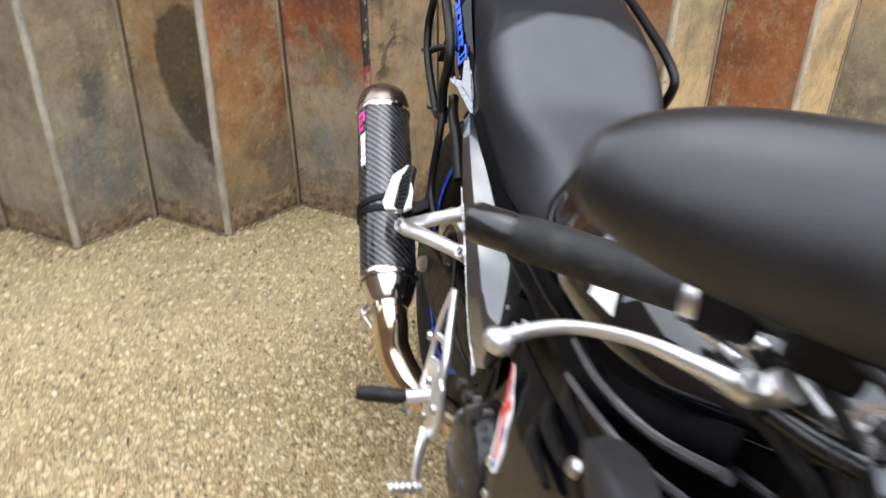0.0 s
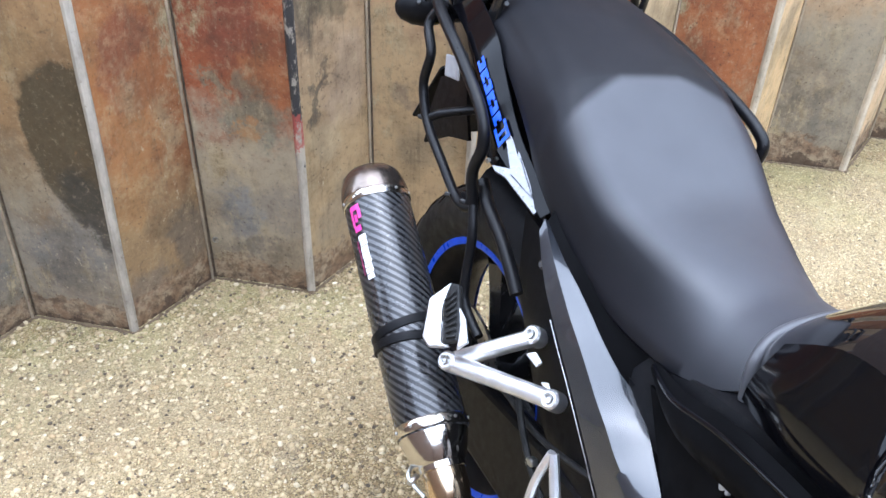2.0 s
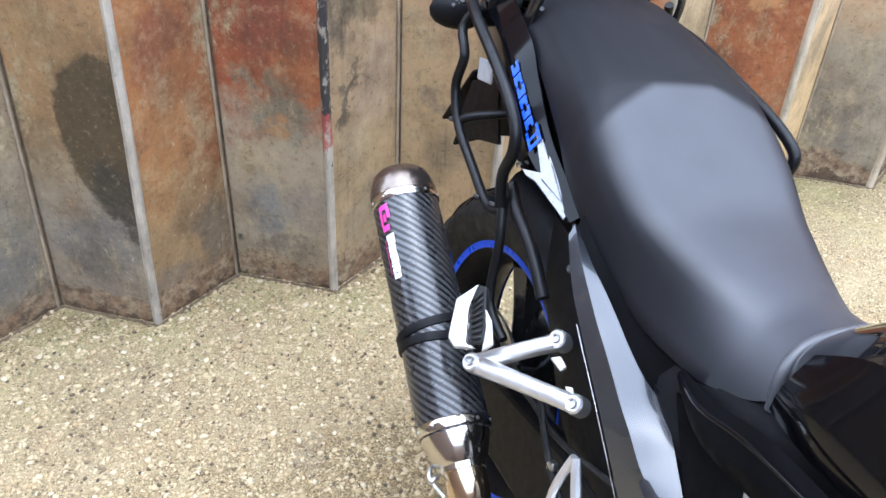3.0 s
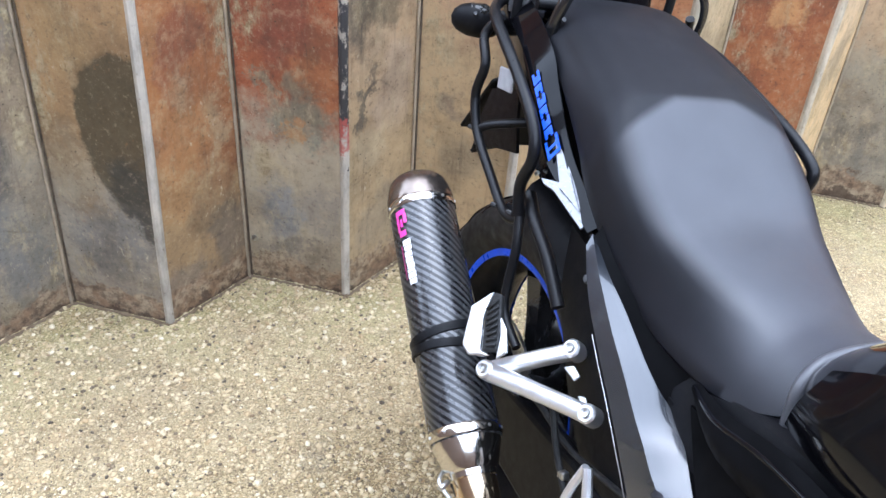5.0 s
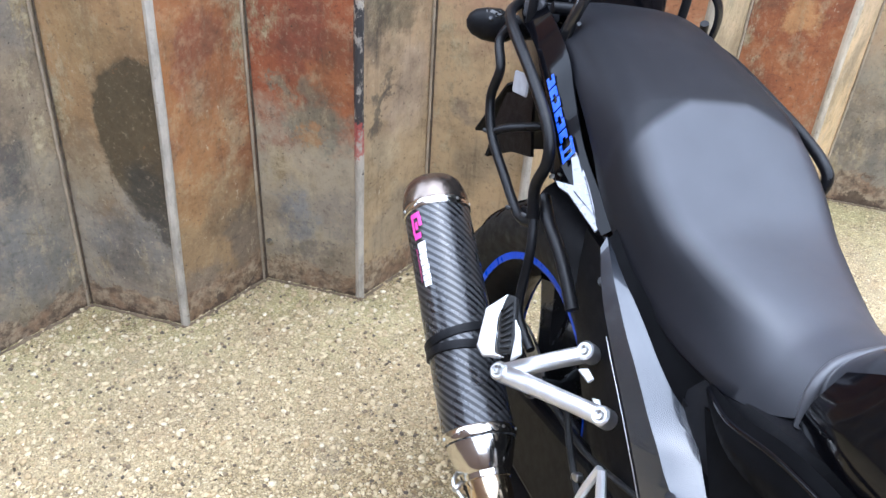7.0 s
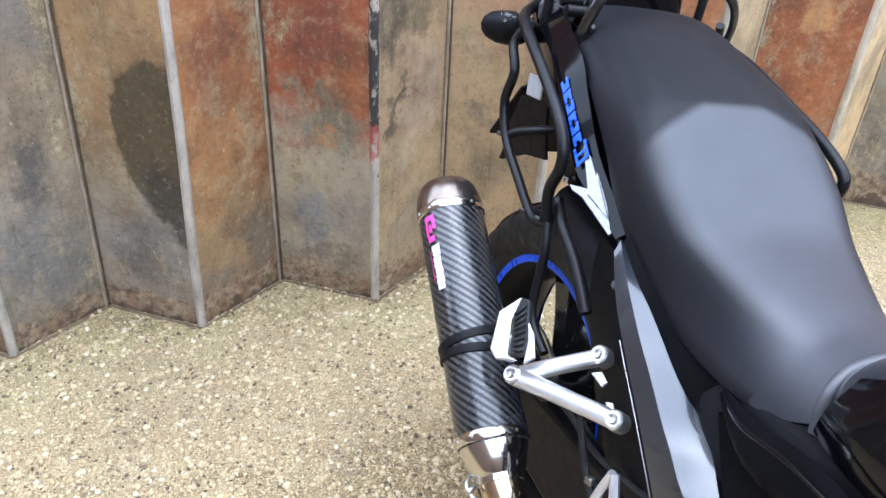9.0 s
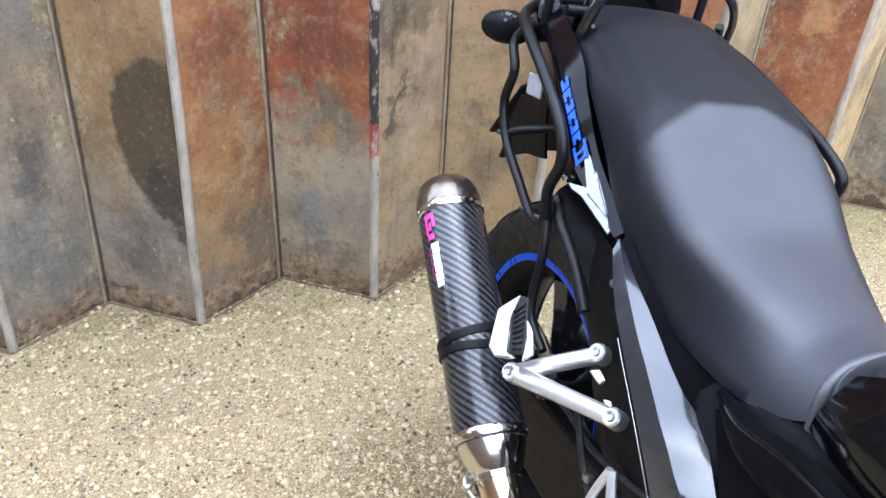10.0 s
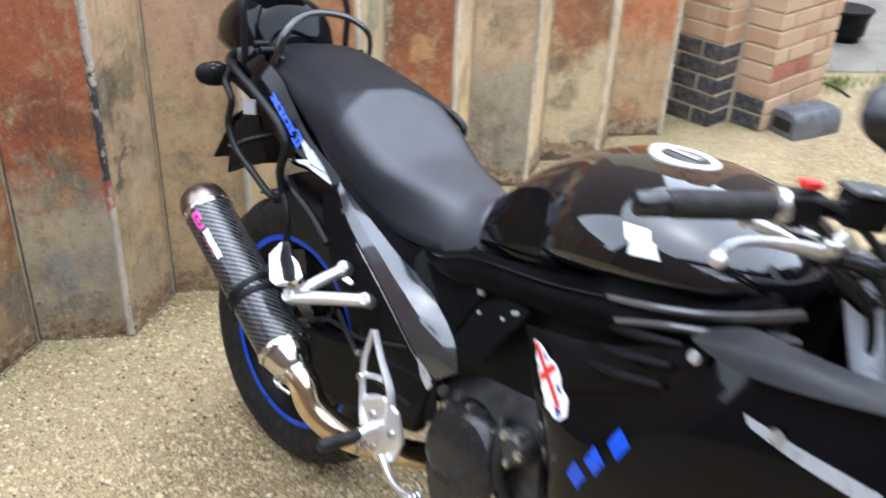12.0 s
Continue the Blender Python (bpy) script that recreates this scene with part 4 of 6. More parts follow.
for j in range(10):
    for h in (0.0095, LN - 0.013):
        a = 2 * math.pi * (j + 0.5) / 10
        p = mm @ Vector((0.0492 * math.cos(a), 0.0520 * math.sin(a), h))
        part("rivet", turned([(0.0, 0.0018), (0.002, 0.0012), (0.0026, 0.0)], frame_of((mm.to_3x3() @ Vector((math.cos(a), math.sin(a), 0))), p), 8), BOLT, muffler)
part("inlet_cone", turned([(0.0467, 0.001), (0.0460, -0.005), (0.0365, -0.036), (0.0315, -0.042)], mm, 36, 1.0, 1.03), STEEL, muffler, "polished steel inlet cone")
STRAP_H = LN * 0.375
for tilt, off in ((7.5, 0.010), (-5.0, -0.010)):
    ms = mm @ Matrix.Translation((0, 0, STRAP_H + off)) @ Matrix.Rotation(radians(tilt), 4, (mm.to_3x3().inverted() @ Vector((0.5, 0.75, 0.45))).normalized())
    part("strap", turned([(0.0474, -0.0065), (0.0501, -0.006), (0.0506, 0.0), (0.0501, 0.006), (0.0474, 0.0065)], ms, 40, 1.0, 1.06, 2.1), MATTE, muffler, "black hanging strap")
sp = mm @ Vector((0, 0, STRAP_H))
part("strap_lug", block((0.05, 0.022, 0.016), pose(sp.x - 0.06, sp.y + 0.012, sp.z + 0.03, -27, 30), 0.003), MATTE, muffler)
cone_end = mm @ Vector((0, 0, -0.042))
pipe = part("link_pipe", tube([cone_end + ax * 0.018, cone_end, cone_end - ax * 0.030 + Vector((-0.002, 0, 0)), (0.236, 0.420, 0.345), (0.205, 0.470, 0.312), (0.140, 0.520, 0.285), (0.050, 0.57, 0.262)],
                              [0.0295, 0.0295, 0.0295, 0.029, 0.0285, 0.028, 0.027], 18, 6), PIPE, bike, "straw-tinted stainless link pipe")
part("pipe_clamp", turned([(0.030, 0.0), (0.0325, 0.001), (0.0325, 0.016), (0.030, 0.017)], frame_of(ax, cone_end - ax * 0.008), 28), STEEL, pipe)
part("clamp_bolt", tube([cone_end + Vector((0.033, 0.0, -0.012)), cone_end + Vector((0.0478, 0.01, -0.012))], 0.004, 8), BOLT, pipe)
part("spring_hook", tube([cone_end + Vector((0.03, -0.02, -0.01)), cone_end + Vector((0.045, 0.0, -0.012)), cone_end + Vector((0.03, 0.025, -0.025))], 0.003, 6, 4), BOLT, pipe)

# decal on the silencer sleeve: a pink curl and a row of plain white bars
def sleeve_patch(a0, a1, h0, h1, lift=0.0007):
    return turned([(0.0469 + lift, h0), (0.0470 + lift, (h0 + h1) / 2), (0.0469 + lift, h1)], mm, 6, 1.0, 1.06, 2.15, span=(a0, a1))
rad = math.radians
# the curl: arcs of pink on the sleeve; then seven white bars
for a0, a1, h0, h1 in ((104, 126, 0.337, 0.345), (104, 110, 0.312, 0.337), (120, 127, 0.322, 0.337), (106, 122, 0.303, 0.312), (112, 118, 0.318, 0.330)):
    part("decal_mark", sleeve_patch(rad(a0), rad(a1), h0, h1), PINK, muffler, "pink curled decal")
hh = 0.296
for w, a0, a1 in ((0.0085, 110, 127), (0.0075, 111, 127), (0.0085, 110, 126), (0.008, 110, 126), (0.0085, 111, 127), (0.0045, 110, 126), (0.0085, 110, 127), (0.008, 111, 126)):
    part("decal_mark", sleeve_patch(rad(a0), rad(a1), hh - w, hh), WHITE, muffler, "white lettering bar")
    hh -= w + 0.0011
part("decal_mark", sleeve_patch(rad(104), rad(107), 0.236, 0.290), surface("dull_pink_vinyl", (0.30, 0.03, 0.13), 0.4), muffler, "thin dull pink line")

# ---- passenger foot peg hanger: a forked bracket of cast alloy
out = Vector((0.80, 0.15, 0.58)).normalized()
PB, HU, HL = (Vector(c) - out * 0.016 for c in ((0.245, 0.305, 0.531), (0.150, 0.338, 0.590), (0.171, 0.435, 0.572)))
def cast_arm(a, b, w0, w1, depth):
    """A cast arm of rounded oblong section, with a raised back."""
    d = (b - a).normalized()
    side = d.cross(out).normalized()
    rings = []
    for i in range(9):
        f = i / 8
        c = a.lerp(b, f) + out * (0.004 * math.sin(math.pi * f))
        w = w0 + (w1 - w0) * f - 0.0012 * math.sin(math.pi * f)
        prof = [(-1, -0.8), (-1, 0.25), (-0.82, 0.7), (-0.45, 0.98), (0.45, 0.98), (0.82, 0.7), (1, 0.25), (1, -0.8)]
        rings.append([c + side * (px * w) + out * (pz * depth) for px, pz in prof])
    return loft(rings)
hanger = part("passenger_hanger", cast_arm(PB, HU, 0.0122, 0.0112, 0.010), CAST, bike, "forked cast silver bracket")
part("arm", cast_arm(PB, HL, 0.0135, 0.0120, 0.010), CAST, hanger)
for c in (PB, HU, HL):
    part("boss", turned([(0.0, 0.0125), (0.0100, 0.0125), (0.0128, 0.0100), (0.0135, 0.004), (0.0135, -0.012), (0.0, -0.013)], frame_of(out, c), 22), CAST, hanger)
    part("cap_bolt", turned([(0.0, 0.0118), (0.0034, 0.0120), (0.0036, 0.0160), (0.0062, 0.0165), (0.0068, 0.0150), (0.0068, 0.0110)], frame_of(out, c), 12), BOLT, hanger, "hex socket bolt")
part("web", prism([(-0.014, -0.005), (0.012, -0.007), (0.014, 0.003), (-0.004, 0.007)], 0.005, frame_of(out, (0.150, 0.363, 0.570))), CAST, hanger)
part("web", prism([(-0.013, 0.000), (0.011, -0.008), (0.014, -0.002), (-0.003, 0.007)], 0.005, frame_of(out, (0.150, 0.405, 0.556))), CAST, hanger)
# folded peg: a white-silver heel plate with a ribbed rubber pad
peg = part("passenger_peg", tube([(0.247, 0.296, 0.545), (0.246, 0.290, 0.560), (0.244, 0.288, 0.580)], [0.009, 0.008, 0.006], 10, 4), CAST, bike, "folded alloy passenger peg")
def facing(pts, depth, bevel=0.0025, nrm=(0.72, 0.30, 0.62)):
    """A plate whose corners (x, y, z) lie in one slanting plane."""
    P = [Vector(p) for p in pts]
    c = sum(P, Vector()) / len(P)
    nrm = Vector(nrm).normalized()
    m = frame_of(nrm, c, (0, 0, 1))
    inv = m.inverted()
    return prism([(inv @ p).xy[:] for p in P], depth, m, bevel)
part("heel_plate", facing([(0.2303, 0.2553, 0.6172), (0.2548, 0.2514, 0.5907), (0.2714, 0.2852, 0.5551), (0.2682, 0.3014, 0.5509), (0.2483, 0.3202, 0.5650), (0.2560, 0.3071, 0.5623), (0.2453, 0.2731, 0.5912)], 0.007), CAST, peg, "white-silver heel plate")
part("rubber_pad", facing([(0.229, 0.2553, 0.6152), (0.2215, 0.265, 0.6182), (0.2320, 0.3053, 0.5867), (0.2390, 0.3201, 0.5713), (0.2530, 0.3085, 0.5610), (0.2430, 0.2740, 0.5890)], 0.012, 0.003), RUBBER, peg, "ribbed black rubber pad")
for j in range(8):
    f = (j + 0.5) / 8
    a, b = Vector((0.2430, 0.2690, 0.5975)).lerp(Vector((0.2520, 0.3100, 0.5665)), f), Vector((0.2255, 0.2660, 0.6175)).lerp(Vector((0.2400, 0.3180, 0.5750)), f)
    up_ = Vector((0.72, 0.30, 0.62)).normalized() * 0.0055
    part("rib", tube([a.lerp(b, 0.15) + up_, a.lerp(b, 0.95) + up_], 0.0020, 6), RUBBER, peg)
part("peg_blade", facing([(0.2304, 0.2836, 0.6034), (0.2276, 0.3060, 0.5958), (0.2320, 0.3309, 0.5787), (0.2445, 0.3283, 0.5654), (0.2349, 0.3067, 0.5870)], 0.006), CAST, peg)

# ---- seat
def seat_ring(s):
    y, a, b, zc, zs, zb = s
    # crown, shoulder, side, lower edge
    d = zc - zs
    half = [(0.0, zc), (a * 0.45, zc - 0.03 * d), (a * 0.75, zc - 0.16 * d), (a * 0.89, zc - 0.42 * d), (a * 0.97, zs + 0.10 * d), (a * 1.01, zs - 0.008),
            (a + 0.35 * (b - a) + 0.003, zs - 0.35 * (zs - zb)), (a + 0.75 * (b - a) + 0.002, zs - 0.72 * (zs - zb)), (b, zb + 0.006), (b - 0.004, zb), (b * 0.5, zb - 0.002)]
    # towards the tank the top rolls over into sloping flanks
    w, e = b - a, zs - zb - 0.006
    roll = [(0.0, zc), (a * 0.4, zc - 0.13 * d), (a * 0.75, zc - 0.50 * d), (a, zs), (a + 0.2 * w, zs - 0.12 * e), (a + 0.42 * w, zs - 0.29 * e), (a + 0.66 * w, zs - 0.53 * e), (a + 0.86 * w, zs - 0.79 * e), (b, zb + 0.006), (b - 0.004, zb), (b * 0.5, zb - 0.002)]
    f = min(1.0, max(0.0, (y - 0.33) / 0.14)); f = f * f * (3 - 2 * f)
    half = [(p[0] + (q[0] - p[0]) * f, p[1] + (q[1] - p[1]) * f) for p, q in zip(half, roll)]
    return [(x, y, z) for x, z in half] + [(0.0, y, zb - 0.003)] + [(-x, y, z) for x, z in half[:0:-1]]

SEAT_ROWS = [(-0.070, 0.049, 0.060, 0.902, 0.892, 0.882), (-0.045, 0.086, 0.096, 0.918, 0.900, 0.872), (0.000, 0.110, 0.121, 0.926, 0.894, 0.862), (0.070, 0.122, 0.132, 0.922, 0.886, 0.850), (0.140, 0.130, 0.140, 0.912, 0.876, 0.826),
             (0.205, 0.136, 0.145, 0.899, 0.868, 0.795), (0.230, 0.138, 0.148, 0.890, 0.864, 0.781), (0.264, 0.144, 0.151, 0.868, 0.850, 0.764), (0.314, 0.143, 0.149, 0.837, 0.826, 0.740), (0.375, 0.131, 0.142, 0.808, 0.797, 0.713), (0.450, 0.101, 0.130, 0.799, 0.783, 0.695),
             (0.530, 0.070, 0.120, 0.797, 0.778, 0.698), (0.570, 0.058, 0.114, 0.804, 0.787, 0.709), (0.600, 0.051, 0.107, 0.813, 0.798, 0.724), (0.618, 0.046, 0.100, 0.818, 0.802, 0.738)]
seat = part("seat", smooth_loft(SEAT_ROWS, seat_ring, 5), SEAT, bike, "vinyl dual seat, rider's part smoother, with its sheen painted paler", 60)
LIP_LINE = [(0.100, 0.626, 0.740), (0.099, 0.616, 0.777), (0.080, 0.607, 0.798), (0.053, 0.604, 0.808), (0.026, 0.604, 0.813), (0.0, 0.604, 0.815)]
part("seat_piping", tube([(x * sd, y, z) for sd, row in ((1, LIP_LINE), (-1, LIP_LINE[-2::-1])) for x, y, z in row], 0.0068, 12, 5), surface("pale_vinyl_lip", (0.075, 0.075, 0.082), 0.35, 0, 0.1, 20, 0.1, 600), seat, "paler rolled front lip")

# ---- fuel tank
def tank_ring(s):
    y, hw, zt, zm, zb, sq = s
    out = []
    n = 40
    for j in range(n):
        a = 2 * math.pi * j / n
        c, si = math.cos(a), math.sin(a)
        p = sq
        q = (abs(c) ** p + abs(si) ** p) ** (-1 / p)
        out.append((hw * c * q, y, zm + ((zt - zm) if si >= 0 else (zm - zb)) * si * q))
    return out
TANK_ROWS = [(0.598, 0.050, 0.800, 0.775, 0.745, 2.4), (0.618, 0.095, 0.836, 0.785, 0.748, 2.4), (0.680, 0.136, 0.905, 0.800, 0.758, 2.3), (0.740, 0.152, 0.948, 0.812, 0.772, 2.3), (0.785, 0.166, 0.970, 0.828, 0.786, 2.3),
             (0.815, 0.190, 0.978, 0.842, 0.796, 2.3), (0.860, 0.207, 0.984, 0.858, 0.806, 2.35), (0.930, 0.214, 0.986, 0.870, 0.824, 2.4), (1.010, 0.206, 0.976, 0.880, 0.848, 2.4), (1.080, 0.176, 0.952, 0.886, 0.862, 2.3), (1.130, 0.120, 0.918, 0.884, 0.868, 2.2), (1.150, 0.07, 0.900, 0.884, 0.872, 2.2)]
tank = part("fuel_tank", smooth_loft(TANK_ROWS, tank_ring, 6), GLOSS, bike, "glossy black fuel tank", 70)
capm = frame_of((0.0, 0.02, 1.0), (0.0, 0.885, 0.986))
cap = part("fuel_cap", turned([(0.052, -0.012), (0.054, -0.002), (0.052, 0.002), (0.042, 0.0025), (0.039, 0.0)], capm, 40), surface("white_cap_ring", (0.86, 0.86, 0.86), 0.25, 0.1, 0.03), tank, "white ring round the filler cap")
part("cap_lid", turned([(0.0, 0.003), (0.020, 0.003), (0.034, 0.002), (0.0395, -0.001), (0.0395, -0.008)], capm, 32), DARKMETAL, cap, "dark filler cap")
part("cap_flap", block((0.018, 0.05, 0.004), capm @ Matrix.Translation((0, 0, 0.005)), 0.002), ALLOY, cap)
# maker's mark on the tank side: a plain white zigzag shape

def on_tank(corners, y0, z0, lift=0.0045, n=6):
    """A decal wrapped on the tank's right flank; four corners as (y, z) offsets."""
    rows = np.array(TANK_ROWS)
    A, B, C, D = (Vector((y0 + dy, z0 + dz)) for dy, dz in corners)
    bm = bmesh.new()
    def at(u, w):
        y, z = A.lerp(B, u).lerp(D.lerp(C, u), w)
        hw, zt, zm, zb, sq = (float(np.interp(y, rows[:, 0], rows[:, c])) for c in range(1, 6))
        t = min(0.999, abs((z - zm) / (zt - zm)))
        return bm.verts.new((hw * (1 - t ** sq) ** (1 / sq) + lift, y, z + lift))
    V = [[at(u / n, w / n) for w in range(n + 1)] for u in range(n + 1)]
    for u in range(n):
        for w in range(n): bm.faces.new((V[u][w], V[u + 1][w], V[u + 1][w + 1], V[u][w + 1]))
    bm.normal_update()
    if sum(f.normal.x for f in bm.faces) < 0: bmesh.ops.reverse_faces(bm, faces=bm.faces[:])
    return bm
for quad in ([(-0.032, 0.016), (0.004, 0.019), (0.018, 0.002), (-0.018, -0.002)], [(-0.012, 0.003), (0.020, 0.008), (0.036, -0.009), (-0.008, -0.018)]):
    part("decal_mark", on_tank(quad, 0.968, 0.909), WHITE, tank, "white maker's emblem")
# knee-side cover with pressed lines
part("knee_cover", shell([[(0.128, 0.655, 0.842), (0.146, 0.715, 0.890), (0.158, 0.775, 0.905), (0.172, 0.800, 0.880)],
                          [(0.140, 0.650, 0.800), (0.164, 0.715, 0.830), (0.180, 0.785, 0.842), (0.190, 0.812, 0.842)],
                          [(0.132, 0.645, 0.765), (0.158, 0.715, 0.782), (0.172, 0.790, 0.800), (0.186, 0.850, 0.812)]], 0.004), PLASTIC, tank, "black knee cover")

part("air_box", smooth_loft([(0.42, 0.10, 0.71, 0.52), (0.50, 0.125, 0.715, 0.50), (0.70, 0.140, 0.775, 0.50), (0.90, 0.150, 0.84, 0.52), (1.06, 0.140, 0.87, 0.60), (1.14, 0.09, 0.87, 0.70)], lambda s: ellipse_ring(0, s[0], (s[2] + s[3]) / 2, s[1], (s[2] - s[3]) / 2, 24, 4.5), 4), MATTE, bike)
# ---- frame spar and side covers
pair("frame_spar", shell([[(0.118, 0.520, 0.700), (0.148, 0.600, 0.732), (0.165, 0.690, 0.772), (0.178, 0.850, 0.800), (0.190, 1.010, 0.842), (0.14, 1.13, 0.90)],
                          [(0.122, 0.520, 0.690), (0.168, 0.610, 0.712), (0.186, 0.720, 0.748), (0.198, 0.860, 0.782), (0.206, 1.010, 0.820), (0.15, 1.14, 0.875)],
                          [(0.116, 0.525, 0.682), (0.162, 0.620, 0.695), (0.176, 0.760, 0.728), (0.190, 0.870, 0.752), (0.196, 1.010, 0.790), (0.14, 1.14, 0.84)]], 0.006), DULL, bike)
pair("spar_edge", tube([(0.124, 0.525, 0.697), (0.166, 0.60, 0.728), (0.182, 0.69, 0.764), (0.192, 0.85, 0.795), (0.198, 1.0, 0.838)], 0.0028, 12, 5), PLASTIC, bike)
pair("side_cover", shell([[(0.130, 0.536, 0.681), (0.140, 0.612, 0.698), (0.153, 0.688, 0.717)], [(0.140, 0.589, 0.638), (0.152, 0.645, 0.672), (0.160, 0.694, 0.705)], [(0.160, 0.654, 0.606), (0.163, 0.673, 0.645), (0.164, 0.696, 0.689)]], 0.004), DULL, bike, "black side cover")
pair("side_cover", shell([[(0.166, 0.662, 0.607), (0.170, 0.685, 0.650), (0.172, 0.709, 0.695), (0.175, 0.759, 0.723), (0.178, 0.809, 0.729)], [(0.180, 0.685, 0.591), (0.188, 0.714, 0.632), (0.192, 0.747, 0.675), (0.190, 0.777, 0.699), (0.188, 0.802, 0.709)], [(0.188, 0.701, 0.577), (0.205, 0.755, 0.614), (0.204, 0.772, 0.643), (0.200, 0.785, 0.674), (0.195, 0.798, 0.700)]], 0.004), DULL, bike, "black injector cover")
for at in ((0.182, 0.715, 0.682), (0.19, 0.769, 0.699)):
    part("cover_screw", turned([(0.0, 0.002), (0.0025, 0.002), (0.0035, 0.0)], frame_of((1, 0.1, 0.3), at), 10), ALLOY, bike)
part("cover_lug", block((0.005, 0.014, 0.007), pose(0.186, 0.787, 0.717, 25), 0.003), GREY_TRIM, bike, "small pale cover lug")
part("glint_clip", block((0.006, 0.014, 0.022), pose(0.158, 0.690, 0.706, 20), 0.003), GREY_TRIM, bike, "small pale grey clip")

# ---- long blade panel under the seat
INNER = [(0.162, 0.315, 0.752), (0.156, 0.365, 0.725), (0.150, 0.397, 0.709), (0.145, 0.429, 0.692), (0.141, 0.459, 0.676), (0.134, 0.489, 0.660), (0.124, 0.517, 0.647), (0.130, 0.554, 0.638), (0.139, 0.590, 0.624), (0.153, 0.635, 0.609), (0.167, 0.670, 0.592), (0.175, 0.693, 0.557)]
CREASE = [(0.168, 0.321, 0.755), (0.170, 0.364, 0.725), (0.170, 0.393, 0.706), (0.170, 0.422, 0.688), (0.170, 0.453, 0.672), (0.170, 0.482, 0.656), (0.170, 0.510, 0.640), (0.170, 0.539, 0.626), (0.170, 0.566, 0.611), (0.171, 0.594, 0.601), (0.173, 0.649, 0.575), (0.175, 0.691, 0.555)]
LOWER = [(0.176, 0.327, 0.743), (0.177, 0.351, 0.715), (0.178, 0.376, 0.692), (0.178, 0.404, 0.672), (0.178, 0.432, 0.653), (0.178, 0.460, 0.635), (0.178, 0.487, 0.617), (0.178, 0.513, 0.599), (0.178, 0.539, 0.581), (0.178, 0.564, 0.563), (0.177, 0.604, 0.536), (0.174, 0.647, 0.517)]
LIP = [(x - 0.014, y + 0.001, z - 0.007) for x, y, z in LOWER]
pair("seat_side_panel", shell([INNER, CREASE, LOWER, LIP], 0.004, sharp=(1, 2)), LACQUER, bike, "glossy black creased blade panel")
pair("panel_edge", tube([(x + 0.001, y - 0.002, z - 0.004) for x, y, z in LOWER[3:]], 0.0007, 6, 5), ALLOY, bike, "thin silver edge line")
pair("panel_gusset", shell([[(x - 0.003, y, z - 0.004) for x, y, z in INNER], [(0.132, 0.300, 0.780), (0.140, 0.345, 0.745), (0.140, 0.385, 0.725), (0.130, 0.425, 0.710), (0.122, 0.455, 0.700), (0.115, 0.490, 0.692), (0.110, 0.530, 0.688), (0.110, 0.560, 0.684), (0.114, 0.585, 0.680), (0.122, 0.615, 0.665), (0.136, 0.645, 0.640), (0.150, 0.675, 0.600)]], 0.004), DULL, bike)
part("panel_bolt", turned([(0.0, 0.004), (0.005, 0.004), (0.007, 0.0)], frame_of((1, 0, 0.5), (0.168, 0.345, 0.706)), 10), DARKMETAL, bike)
part("lower_silver_tip", side_plate([(0.585, 0.548), (0.598, 0.552), (0.640, 0.500), (0.632, 0.486), (0.612, 0.500)], 0.1705, 0.003), GREY_TRIM, bike)

# ---- tail fairing
tail = pair("tail_fairing", shell([[(0.056, -0.235, 0.870), (0.098, -0.150, 0.890), (0.126, -0.040, 0.896), (0.138, 0.060, 0.876), (0.141, 0.110, 0.842), (0.140, 0.174, 0.794), (0.138, 0.240, 0.764), (0.136, 0.292, 0.748)],
                                   [(0.066, -0.240, 0.848), (0.120, -0.150, 0.855), (0.146, -0.040, 0.858), (0.158, 0.060, 0.836), (0.160, 0.110, 0.800), (0.158, 0.164, 0.760), (0.152, 0.225, 0.745), (0.148, 0.285, 0.732)],
                                   [(0.060, -0.236, 0.825), (0.108, -0.150, 0.822), (0.136, -0.040, 0.818), (0.148, 0.030, 0.796), (0.150, 0.085, 0.760), (0.150, 0.140, 0.728), (0.148, 0.200, 0.730), (0.146, 0.272, 0.724)]], 0.004, sharp=(1,)), PLASTIC, bike, "glossy black tail fairing")
part("rear_sprocket", turned([(0.03, -0.006), (0.112, -0.003), (0.116, 0.0), (0.112, 0.003), (0.03, 0.006)], frame_of((-1, 0, 0), (-0.082, 0.105, 0.304)), 44), DARKMETAL, bike, "dark steel rear sprocket")
part("chain_guard", side_plate([(0.02, 0.455), (0.16, 0.475), (0.34, 0.455), (0.56, 0.42), (0.60, 0.34), (0.56, 0.27), (0.34, 0.245), (0.16, 0.245), (0.10, 0.29), (0.06, 0.36)], -0.112, 0.006), MATTE, bike, "black plastic chain guard")
part("tail_underside", shell([[(-0.12, -0.20, 0.822), (-0.13, 0.0, 0.79), (-0.13, 0.20, 0.735), (-0.13, 0.45, 0.66)], [(0.0, -0.22, 0.812), (0.0, 0.0, 0.76), (0.0, 0.20, 0.70), (0.0, 0.45, 0.62)], [(0.12, -0.20, 0.822), (0.13, 0.0, 0.79), (0.13, 0.20, 0.735), (0.13, 0.45, 0.66)]], 0.006), MATTE, bike)
